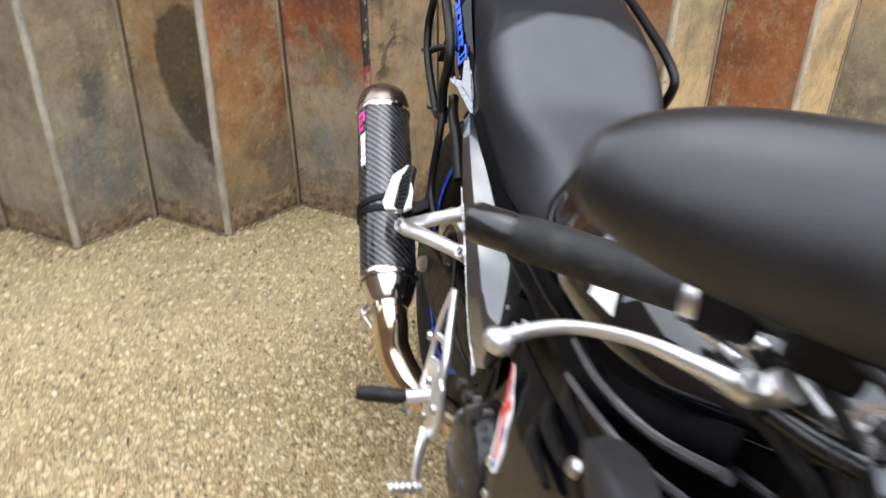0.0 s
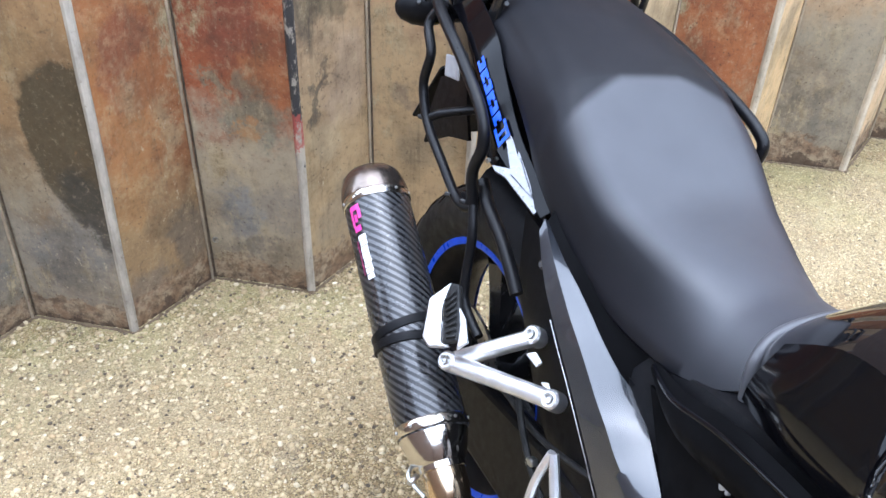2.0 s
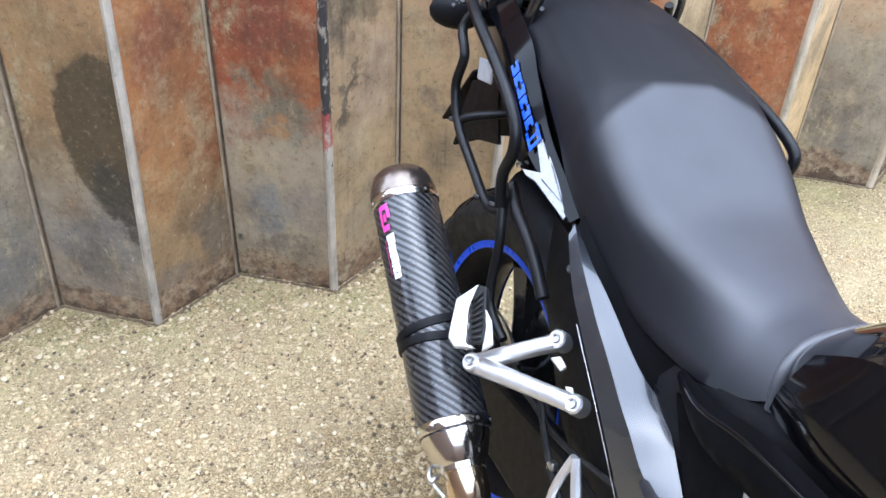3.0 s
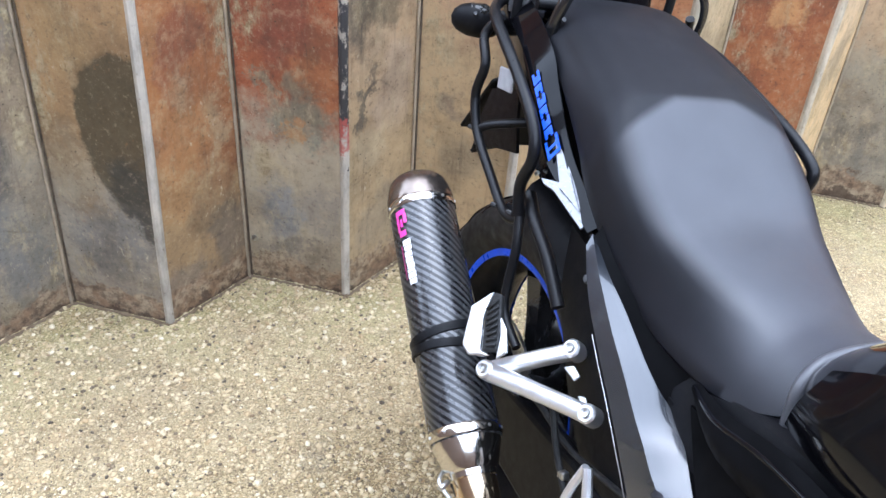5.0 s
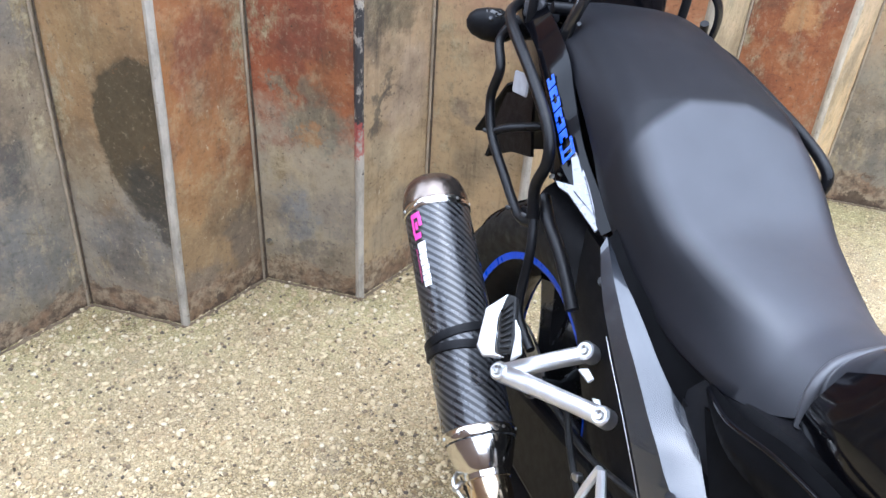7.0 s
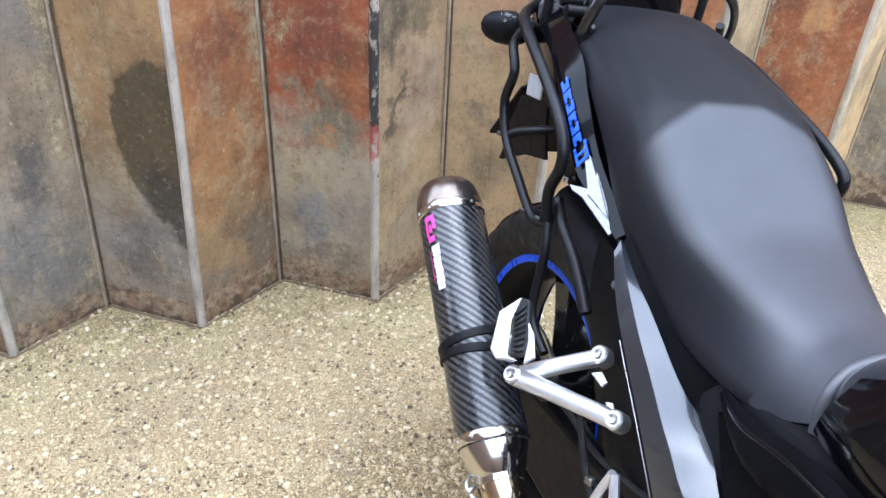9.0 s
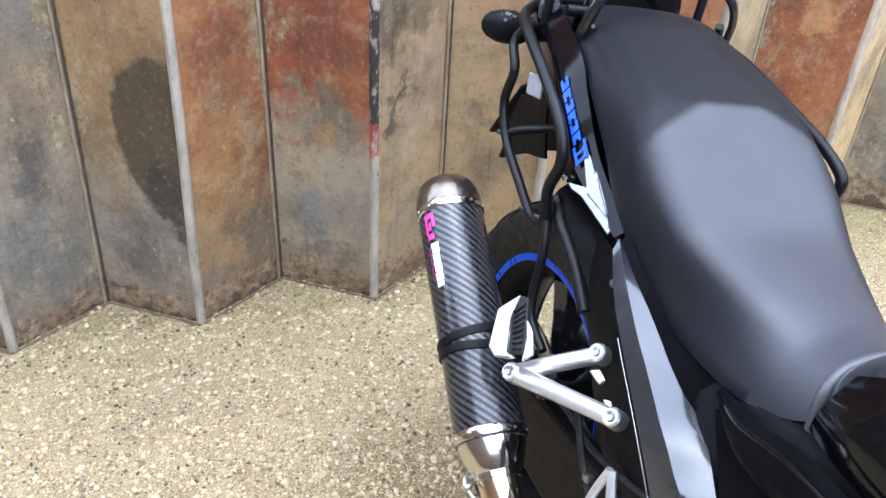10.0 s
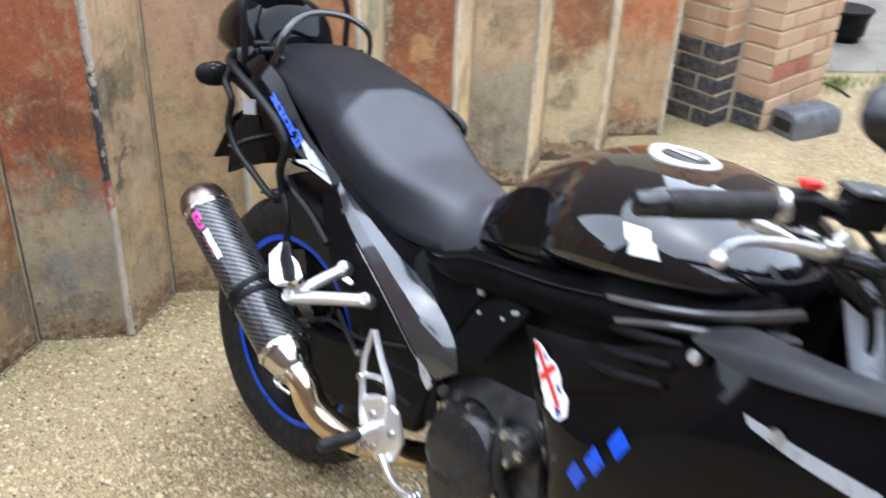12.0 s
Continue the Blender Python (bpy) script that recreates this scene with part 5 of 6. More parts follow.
# pale arrow-shaped trim at the front of the tail fairing
ARROW = [(0.1333, 0.0574, 0.8421), (0.1398, 0.0972, 0.8188), (0.1497, 0.1584, 0.7832), (0.1578, 0.2058, 0.7554), (0.1749, 0.1883, 0.7508), (0.1738, 0.1978, 0.7472), (0.1661, 0.2123, 0.7462), (0.1511, 0.2739, 0.7288), (0.1365, 0.2703, 0.7413), (0.1358, 0.2239, 0.7632), (0.1352, 0.1787, 0.7846), (0.1451, 0.1957, 0.7694), (0.144, 0.1705, 0.7819), (0.141, 0.135, 0.8005), (0.1342, 0.0835, 0.8293)]
part("arrow_trim", facing(ARROW, 0.004, 0.0006, (0.56, 0.35, 0.757)), surface("silver_trim_paint", (0.20, 0.205, 0.225), 0.28, 0.4, 0.05, 25, 0.0, coat=0.3), bike, "silver arrow-shaped tail trim")
part("trim_line", tube([(0.1456, 0.2042, 0.7697), (0.1483, 0.2576, 0.7431), (0.1611, 0.2156, 0.753)], 0.0006, 6, 1, smooth_path=False), MATTE, bike)
part("trim_screw", turned([(0.0, 0.003), (0.003, 0.003), (0.0045, 0.0)], frame_of((0.8, 0, 0.6), (0.1575, 0.150, 0.735)), 8), BOLT, bike)
# model lettering on the tail: plain blue bars
def on_tail(y0, y1, z0, z1):
    yy = (0.069, 0.169)
    def at(y, s):
        f = (y - yy[0]) / (yy[1] - yy[0])
        return Vector((0.1582 - 0.0020 * f + 0.0015, y, 0.8335 - 0.066 * f)) + Vector((-0.48, 0.05, 0.87)) * s + Vector((0.87, 0, 0.48)) * 0.0016
    bm = bmesh.new()
    vs = [bm.verts.new(at(y, s)) for y, s in ((y0, z0), (y1, z0), (y1, z1), (y0, z1))]
    bm.faces.new(vs); bm.normal_update()
    if list(bm.faces)[0].normal.x < 0: bmesh.ops.reverse_faces(bm, faces=bm.faces)
    bmesh.ops.solidify(bm, geom=bm.faces[:], thickness=-0.001)
    return bm
yy = 0.066
for n_, (w, z0, z1) in enumerate(((0.013, 0.001, 0.014), (0.012, 0.001, 0.014), (0.012, 0.001, 0.015), (0.011, 0.001, 0.014), (0.011, 0.001, 0.015), (0.011, 0.001, 0.015), (0.021, -0.002, 0.021))):
    t_ = 0.0042
    for y0, y1, b0, b1 in ((yy, yy + w, z0, z0 + t_), (yy, yy + w, z1 - t_, z1), (yy, yy + t_, z0 + t_, z1 - t_) if n_ % 2 else (yy + w - t_, yy + w, z0 + t_, z1 - t_), (yy + w * 0.4, yy + w * 0.4 + 0.003, z0 + t_, z1 - t_)):
        part("decal_mark", on_tail(y0, y1, b0, b1), BLUE, bike, "blue lettering stroke")
    yy += w + 0.0022

# ---- grab loop, tail cowl and small luggage plate
HOOP = [(0.121, 0.022, 0.850), (0.121, 0.012, 0.880), (0.117, 0.018, 0.930), (0.102, 0.016, 0.962), (0.070, 0.004, 0.982), (0.035, -0.006, 0.990), (0.0, -0.010, 0.992)]
HOOP += [(-x, y, z) for x, y, z in HOOP[-2::-1]]
loop = part("grab_rail", tube(HOOP, 0.0058, 12, 6, flat=1.5), surface("dark_chrome_grab_rail", (0.08, 0.08, 0.083), 0.22, 0.9, 0.1, 30, 0.03), bike, "dark chrome grab rail hoop")
for s in (1, -1):
    part("rail_bolt", turned([(0.0, 0.003), (0.003, 0.003), (0.0045, 0.0)], frame_of((0.3 * s, 0.8, 0.5), (s * 0.113, 0.022, 0.905)), 10), DARKMETAL, loop)
cowl_rows = [(-0.300, 0.050, 0.905, 0.850), (-0.270, 0.085, 0.955, 0.842), (-0.210, 0.104, 0.995, 0.835), (-0.150, 0.108, 1.002, 0.832), (-0.105, 0.104, 0.985, 0.835), (-0.075, 0.092, 0.940, 0.840), (-0.060, 0.080, 0.905, 0.850)]
part("tail_cowl", smooth_loft(cowl_rows, lambda s: ellipse_ring(0, s[0], (s[2] + s[3]) / 2, s[1], (s[2] - s[3]) / 2, 28, 2.5), 5), PLASTIC, bike, "glossy black tail cowl")
part("tail_light", smooth_loft([(-0.325, 0.03, 0.88, 0.86), (-0.31, 0.06, 0.893, 0.850), (-0.285, 0.07, 0.90, 0.846)], lambda s: ellipse_ring(0, s[0], (s[2] + s[3]) / 2, s[1], (s[2] - s[3]) / 2, 20, 2.6), 4), surface("red_lens", (0.35, 0.01, 0.01), 0.1), bike, "red tail light lens")
part("luggage_plate", smooth_loft([(-0.34, 0.06, 1.066, 1.050), (-0.31, 0.088, 1.068, 1.048), (-0.14, 0.094, 1.068, 1.048), (-0.105, 0.078, 1.066, 1.050)], lambda s: ellipse_ring(0, s[0], (s[2] + s[3]) / 2, s[1], (s[2] - s[3]) / 2, 24, 4.0), 4), surface("grey_rack_plate", (0.10, 0.10, 0.105), 0.4, 0.2), bike, "grey luggage rack plate")
for s in (1, -1):
    part("rack_stay", tube([(s * 0.05, -0.20, 1.052), (s * 0.05, -0.19, 1.02), (s * 0.05, -0.18, 0.985)], 0.009, 8, 5), POWDER, bike)

for s in (1, -1):
    part("rack_upright", tube([(s * 0.130, -0.080, 0.858), (s * 0.133, -0.088, 0.92), (s * 0.132, -0.105, 1.00), (s * 0.085, -0.15, 1.055)], 0.0075, 10, 5), POWDER, bike, "black rack upright")
# ---- pannier rails: bent black tube on each side
RAIL = 0.0085
def rails(s):
    o = 0.0 if s > 0 else 0.030
    lift = 0.0 if s > 0 else 0.030
    def P(x, y, z): return (s * (x + o), y, z + lift)
    f = part("pannier_rail", tube([(s * 0.110, -0.150, 0.872), P(0.150, -0.110, 0.868), P(0.168, -0.060, 0.862), P(0.172, 0.050, 0.829), P(0.172, 0.128, 0.793), P(0.172, 0.150, 0.757), P(0.170, 0.138, 0.711), P(0.166, 0.150, 0.668)] if s > 0 else
             [(-0.110, -0.150, 0.872), (-0.150, -0.090, 0.876), (-0.170, 0.000, 0.874), (-0.174, 0.060, 0.869), (-0.176, 0.130, 0.860), (-0.178, 0.200, 0.850), (-0.180, 0.255, 0.836), (-0.180, 0.278, 0.818), (-0.178, 0.268, 0.775), (-0.176, 0.246, 0.735), (-0.166, 0.200, 0.680)], RAIL, 12, 6), POWDER, bike, "black tubular pannier rail")
    part("rear_tube", tube([P(0.150, -0.085, 0.862), P(0.166, -0.090, 0.828), P(0.172, -0.052, 0.798), P(0.172, -0.056, 0.748), P(0.172, -0.018, 0.704), P(0.170, 0.049, 0.674), P(0.166, 0.115, 0.648), P(0.164, 0.155, 0.664)], RAIL * 0.88, 12, 6), POWDER, f)
    part("stay", tube([P(0.166, 0.155, 0.668), P(0.170, 0.180, 0.627), P(0.172, 0.202, 0.545), P(0.17, 0.26, 0.520)], RAIL * 0.82, 10, 5), POWDER, f)
    part("lower_bar", tube([(s * 0.145, 0.130, 0.690), (s * 0.150, 0.170, 0.672), (s * 0.150, 0.225, 0.652), (s * 0.150, 0.288, 0.614)], RAIL * 1.1, 10, 5), POWDER, f)
    part("cross_tube", tube([P(0.170, -0.022, 0.706), P(0.155, -0.010, 0.722), P(0.10, 0.02, 0.745)], RAIL * 0.8, 10, 4), POWDER, f)
    for y, z in ((-0.026, 0.705), (0.105, 0.651), (0.150, 0.668)):
        q = P(0.178, y - 0.006, z)
        part("rail_bolt", turned([(0.0, 0.004), (0.0025, 0.004), (0.0036, 0.002), (0.0036, -0.004)], frame_of((s, -0.8, 0.1), q), 8), DARKMETAL, f)
    return f
rails(1)
rails(-1)
part("joint_plate", block((0.006, 0.05, 0.03), pose(0.158, 0.132, 0.655, 25), 0.003), POWDER, bike)

# ---- number plate hanger, indicators
part("plate_hanger", prism([(-0.105, -0.085), (0.105, -0.085), (0.105, 0.05), (0.06, 0.085), (-0.06, 0.085), (-0.105, 0.05)], 0.006, frame_of((0, -1, 0.55), (0.0, -0.165, 0.690), (1, 0, 0)) @ pose(0, 0, 0, 0, 0, 90), 0.002), MATTE, bike, "black plastic number plate hanger")
part("number_plate", prism([(-0.09, -0.07), (0.09, -0.07), (0.09, 0.07), (-0.09, 0.07)], 0.003, frame_of((0, -1, 0.55), (0.0, -0.176, 0.685), (1, 0, 0)) @ pose(0, 0, 0, 0, 0, 90), 0.001), surface("yellow_plate", (0.75, 0.55, 0.08), 0.4), bike, "blank yellow number plate")
part("mud_flap", shell([[(-0.07, -0.12, 0.80), (-0.07, -0.16, 0.72), (-0.065, -0.17, 0.60)], [(0.0, -0.13, 0.80), (0.0, -0.17, 0.72), (0.0, -0.18, 0.60)], [(0.07, -0.12, 0.80), (0.10, -0.13, 0.72), (0.105, -0.145, 0.60)]], 0.005), MATTE, bike)
part("mud_guard_wing", shell([[(0.100, -0.150, 0.600), (0.102, -0.090, 0.640), (0.106, 0.000, 0.680)], [(0.108, -0.140, 0.660), (0.110, -0.085, 0.700), (0.112, -0.020, 0.730)], [(0.104, -0.135, 0.722), (0.106, -0.090, 0.745), (0.110, -0.04, 0.765)]], 0.005), MATTE, bike)
part("grey_tab", block((0.005, 0.045, 0.032), pose(0.150, -0.018, 0.792, 15), 0.003), surface("dull_grey_plastic", (0.36, 0.36, 0.37), 0.5), bike, "dull grey plastic tab")
def indicator(s):
    stalk = part("indicator_stalk", tube([(s * 0.080, -0.138, 0.858), (s * 0.105, -0.154, 0.838), (s * 0.130, -0.160, 0.824)], [0.014, 0.010, 0.011], 10, 5), RUBBER, bike)
    m = frame_of((s * 1.0, -0.35, -0.02), (s * 0.123, -0.164, 0.819))
    part("indicator", turned([(0.0, -0.022), (0.010, -0.020), (0.019, -0.006), (0.0235, 0.014), (0.0235, 0.034), (0.018, 0.052), (0.010, 0.061), (0.0, 0.064)], m, 20, 0.85, 1.12), MATTE, stalk, "black indicator body")
    part("indicator_lens", turned([(0.0, 0.002), (0.018, 0.0), (0.022, 0.008), (0.022, 0.03)], m @ pose(0.0, 0.004, 0.004, 8), 18, 0.82, 1.2), LENS, stalk)
    part("indicator_screw", turned([(0.0, 0.003), (0.003, 0.003), (0.004, 0.0)], frame_of((s * 0.5, 0.6, 0.5), (s * 0.157, -0.156, 0.835)), 8), DARKMETAL, stalk)
    part("stalk_boot", block((0.05, 0.05, 0.035), pose(s * 0.105, -0.095, 0.880, 12, 0, s * 15), 0.010, 3), surface("grey_rubber_boot", (0.055, 0.055, 0.06), 0.45), stalk)
indicator(1)
indicator(-1)
for y, z in ((-0.035, 0.905), (-0.060, 0.912)):
    part("loop_spacer", tube([(0.095, y, z), (0.125, y - 0.005, z - 0.002)], 0.009, 10), POWDER, bike)

# ---- rider foot peg, heel guard and brake pedal
guard = part("heel_guard", joined(
    tube([(0.178, 0.484, 0.530), (0.186, 0.482, 0.470), (0.196, 0.505, 0.400), (0.205, 0.530, 0.365)], [0.006, 0.006, 0.007, 0.009], 8, 5),
    tube([(0.178, 0.487, 0.532), (0.184, 0.525, 0.490), (0.192, 0.568, 0.450), (0.200, 0.585, 0.400)], [0.006, 0.007, 0.008, 0.010], 8, 5),
    tube([(0.188, 0.494, 0.445), (0.186, 0.520, 0.455), (0.190, 0.545, 0.462)], 0.006, 8, 4),
    tube([(0.194, 0.505, 0.405), (0.192, 0.540, 0.425), (0.195, 0.572, 0.430)], 0.006, 8, 4)), CAST, bike, "cut-out alloy heel guard")
part("bracket", side_plate([(0.505, 0.405), (0.560, 0.440), (0.600, 0.430), (0.625, 0.380), (0.612, 0.330), (0.570, 0.305), (0.535, 0.330), (0.510, 0.365)], 0.196, 0.012, 0, 0.005), CAST, guard)
for y, z in ((0.545, 0.395), (0.598, 0.385), (0.560, 0.335), (0.497, 0.447)):
    part("bracket_bolt", turned([(0.0, 0.006), (0.007, 0.006), (0.009, 0.0)], frame_of((1, 0, 0), (0.202, y, z)), 10), BOLT, guard)
rp = part("rider_peg", tube([(0.196, 0.553, 0.372), (0.225, 0.553, 0.368), (0.240, 0.550, 0.364)], [0.014, 0.012, 0.012], 10, 4), CAST, bike, "rider foot peg")
part("peg_rubber", tube([(0.236, 0.551, 0.366), (0.252, 0.549, 0.364), (0.300, 0.541, 0.361), (0.314, 0.539, 0.360)], [0.013, 0.016, 0.016, 0.012], 14, 5, flat=0.8), RUBBER, rp, "black rubber peg cover")
part("peg_spring", tube([(0.226, 0.560, 0.350), (0.236, 0.575, 0.352), (0.244, 0.560, 0.345)], 0.003, 6, 4), BOLT, rp)
part("peg_tang", tube([(0.236, 0.552, 0.352), (0.234, 0.556, 0.330)], 0.004, 6), BOLT, rp)
pedal = part("brake_pedal", tube([(0.205, 0.590, 0.330), (0.222, 0.640, 0.318), (0.236, 0.690, 0.330), (0.240, 0.722, 0.352)], [0.011, 0.009, 0.008, 0.008], 10, 5, flat=0.7), CAST, bike, "cast brake pedal")
part("pedal_tip", tube([(0.238, 0.722, 0.352), (0.285, 0.722, 0.350)], 0.009, 12), ALLOY, pedal, "knurled pedal tip")
for j in range(5):
    part("knurl", turned([(0.009, 0.0), (0.0102, 0.0015), (0.0102, 0.0035), (0.009, 0.005)], frame_of((1, 0, -0.04), (0.242 + 0.0088 * j, 0.722, 0.352 - 0.0003 * j)), 14), ALLOY, pedal)

# ---- engine and gearbox, mostly behind the fairing
part("engine_block", smooth_loft([(0.62, 0.12, 0.50, 0.24), (0.68, 0.155, 0.56, 0.20), (0.80, 0.165, 0.62, 0.18), (0.95, 0.16, 0.66, 0.19), (1.06, 0.12, 0.62, 0.24)], lambda s: ellipse_ring(0, s[0], (s[2] + s[3]) / 2, s[1], (s[2] - s[3]) / 2, 24, 4.0), 4), DARKMETAL, bike, "dark grey engine casing")
cov = part("clutch_cover", turned([(0.0, 0.050), (0.050, 0.049), (0.072, 0.042), (0.080, 0.030), (0.086, 0.020), (0.090, 0.0)], frame_of((1, 0, 0.05), (0.155, 0.745, 0.430)), 36), surface("satin_black_cover", (0.02, 0.02, 0.021), 0.25, 0.3, 0.2, 20, 0.1), bike, "satin black clutch cover")
for j in range(9):
    a = 2 * math.pi * j / 9 + 0.3
    part("cover_bolt", turned([(0.0, 0.012), (0.005, 0.012), (0.006, 0.0)], frame_of((1, 0, 0.05), (0.168, 0.745 + 0.086 * math.cos(a), 0.430 + 0.086 * math.sin(a))), 8), BOLT, cov)
for y, z in ((0.700, 0.535), (0.735, 0.545), (0.770, 0.540)):
    part("engine_bolt", turned([(0.0, 0.010), (0.008, 0.010), (0.010, 0.0)], frame_of((1, 0, 0.2), (0.205, y, z)), 10), DARKMETAL, bike)
part("sump", smooth_loft([(0.66, 0.08, 0.22, 0.15), (0.75, 0.10, 0.24, 0.12), (0.92, 0.10, 0.24, 0.12), (1.0, 0.07, 0.24, 0.16)], lambda s: ellipse_ring(0, s[0], (s[2] + s[3]) / 2, s[1], (s[2] - s[3]) / 2, 18, 3), 3), DARKMETAL, bike)
part("hose", tube([(0.17, 0.80, 0.53), (0.19, 0.82, 0.50), (0.19, 0.83, 0.45), (0.17, 0.85, 0.40)], 0.010, 10, 5), RUBBER, bike)
pump = part("water_pump", turned([(0.0, 0.030), (0.020, 0.030), (0.028, 0.022), (0.034, 0.0)], frame_of((1, 0, 0), (0.165, 0.845, 0.505)), 18), DARKMETAL, bike, "dull cast water pump")
for y, z, r in ((0.826, 0.522, 0.010), (0.860, 0.505, 0.011), (0.842, 0.480, 0.009), (0.852, 0.530, 0.007)):
    part("pump_lug", turned([(0.0, 0.012), (r * 0.7, 0.011), (r, 0.006), (r * 1.1, -0.004)], frame_of((1, 0.1, 0.15), (0.186, y, z)), 7), ALLOY, pump, "worn alloy lug")

# ---- front fairing
FUP = [(0.195, 0.815, 0.715), (0.210, 0.960, 0.760), (0.232, 1.090, 0.832), (0.236, 1.200, 0.872), (0.215, 1.330, 0.890), (0.160, 1.48, 0.90)]
FM1 = [(0.212, 0.850, 0.690), (0.236, 0.965, 0.705), (0.256, 1.090, 0.745), (0.262, 1.210, 0.790), (0.240, 1.340, 0.800), (0.175, 1.50, 0.80)]
FM2 = [(0.226, 0.880, 0.650), (0.252, 0.970, 0.630), (0.262, 1.090, 0.630), (0.258, 1.200, 0.660), (0.232, 1.330, 0.690), (0.170, 1.47, 0.72)]
FLO = [(0.200, 0.900, 0.540), (0.226, 0.975, 0.480), (0.228, 1.080, 0.460), (0.220, 1.180, 0.520), (0.196, 1.290, 0.600), (0.150, 1.40, 0.66)]
FBT = [(0.120, 0.900, 0.270), (0.140, 0.975, 0.230), (0.150, 1.080, 0.240), (0.150, 1.170, 0.34), (0.15, 1.25, 0.47), (0.13, 1.36, 0.60)]
pair("side_fairing", shell([FUP, FM1, FM2, FLO, FBT], 0.005, sharp=(2,)), PLASTIC, bike, "glossy black side fairing")
wing = part("fairing_wing", shell([[(0.222, 1.090, 0.852), (0.226, 1.150, 0.886), (0.232, 1.215, 0.892), (0.226, 1.320, 0.902), (0.190, 1.43, 0.93)],
                            [(0.246, 1.094, 0.850), (0.254, 1.150, 0.872), (0.257, 1.215, 0.880), (0.250, 1.320, 0.892), (0.205, 1.44, 0.915)],
                            [(0.250, 1.098, 0.847), (0.261, 1.140, 0.846), (0.267, 1.205, 0.853), (0.260, 1.320, 0.880), (0.21, 1.45, 0.90)]], 0.004), surface("dark_grey_inner_panel", (0.018, 0.018, 0.020), 0.4, 0, 0.15, 20, 0.2, 800, spec=0.35), bike, "dark grey inner fairing panel")
part("fairing_wing", shell([[(-0.228, 1.095, 0.850), (-0.232, 1.150, 0.885), (-0.238, 1.240, 0.895), (-0.228, 1.330, 0.905), (-0.190, 1.43, 0.93)], [(-0.250, 1.105, 0.838), (-0.264, 1.150, 0.832), (-0.270, 1.240, 0.845), (-0.256, 1.330, 0.860), (-0.21, 1.45, 0.88)]], 0.004), MATTE, bike)
for y, z, x in ((1.108, 0.832, 0.256), (1.232, 0.800, 0.266)):
    part("fairing_bolt", turned([(0.0, 0.004), (0.006, 0.004), (0.009, 0.0)], frame_of((1, 0, 0.35), (x, y, z)), 12), BOLT, bike)
for z, x in ((0.812, 0.222), (0.786, 0.236), (0.760, 0.244)):
    part("louvre", tube([(x - 0.025, 0.955, z - 0.030), (x, 1.010, z - 0.008), (x + 0.012, 1.080, z + 0.016)], [0.004, 0.008, 0.004], 8, 5), MATTE, bike)
# sky glints along the inner fairing edges, painted as pale grey
EDGE = surface("grey_edge_glint", (0.11, 0.11, 0.12), 0.18, 0.3, 0.1, 20, 0.0, coat=1.0)
for pts in ([(0.138, 0.930, 0.772), (0.140, 0.965, 0.782), (0.126, 1.05, 0.812), (0.103, 1.154, 0.845)], [(0.200, 0.945, 0.822), (0.210, 1.03, 0.848), (0.206, 1.12, 0.880), (0.19, 1.19, 0.915)], [(0.208, 0.97, 0.800), (0.220, 1.05, 0.835), (0.218, 1.13, 0.862), (0.20, 1.20, 0.885)]):
    part("fairing_inner_edge", tube(pts, 0.008, 10, 5, flat=0.6), EDGE, bike)
part("silver_flash", shell([[(0.263, 1.190, 0.803), (0.262, 1.260, 0.799), (0.246, 1.350, 0.790)], [(0.2645, 1.200, 0.792), (0.2625, 1.265, 0.782), (0.247, 1.350, 0.770)]], 0.002), GREY_TRIM, bike, "silver flash on the fairing")
# union flag sticker, cut to an uneven outline
def on_fairing(pts, lift=0.002, thick=0.001):
    """A sticker laid on the fairing: points of (y, z)."""
    bm = bmesh.new()
    vs = []
    for y, z in pts:
        cut = [(np.interp(y, [p[1] for p in row], [p[2] for p in row]), np.interp(y, [p[1] for p in row], [p[0] for p in row])) for row in (FLO, FM2, FM1)]
        vs.append(bm.verts.new((float(np.interp(z, [c[0] for c in cut], [c[1] for c in cut])) + lift, y, z)))
    f = bm.faces.new(vs); bm.normal_update()
    if f.normal.x < 0: bmesh.ops.reverse_faces(bm, faces=bm.faces)
    bmesh.ops.solidify(bm, geom=bm.faces[:], thickness=-thick)
    return bm
P0, P1 = Vector((0.858, 0.712)), Vector((0.948, 0.648))
du = (P1 - P0).normalized(); dv = Vector((-du.y, du.x)); FL = (P1 - P0).length
def fl(a, b): return tuple(P0 + du * a * FL + dv * b)
rag = random.Random(21)
edge = []
for side in (1, -1):
    for j in range(15):
        a = -0.03 + 1.06 * j / 14
        a = a if side > 0 else 1.0 - a
        w = float(np.interp(a, (-0.03, 0.15, 0.35, 0.55, 0.62, 0.80, 1.0, 1.03), (0.003, 0.010, 0.017, 0.022, 0.017, 0.022, 0.017, 0.008)))
        edge.append(fl(a, side * (w + rag.uniform(-0.003, 0.003))))
flag = part("flag_sticker", on_fairing(edge), WHITE, bike, "torn-edged red, white and blue flag sticker")
part("red_bar", on_fairing([fl(0.0, 0.003), fl(0.90, 0.004), fl(0.90, -0.003), fl(0.0, -0.003)], 0.0032), RED, flag)
part("red_bar", on_fairing([fl(0.36, 0.016), fl(0.46, 0.018), fl(0.48, -0.017), fl(0.38, -0.014)], 0.0032), RED, flag)
for o in ([fl(0.62, 0.014), fl(0.78, 0.014), fl(0.66, 0.007)], [fl(0.84, -0.006), fl(1.0, -0.008), fl(0.96, 0.004)], [fl(0.16, 0.007), fl(0.30, 0.010), fl(0.28, 0.006)]):
    part("blue_field", on_fairing(o, 0.0032), NAVY, flag)
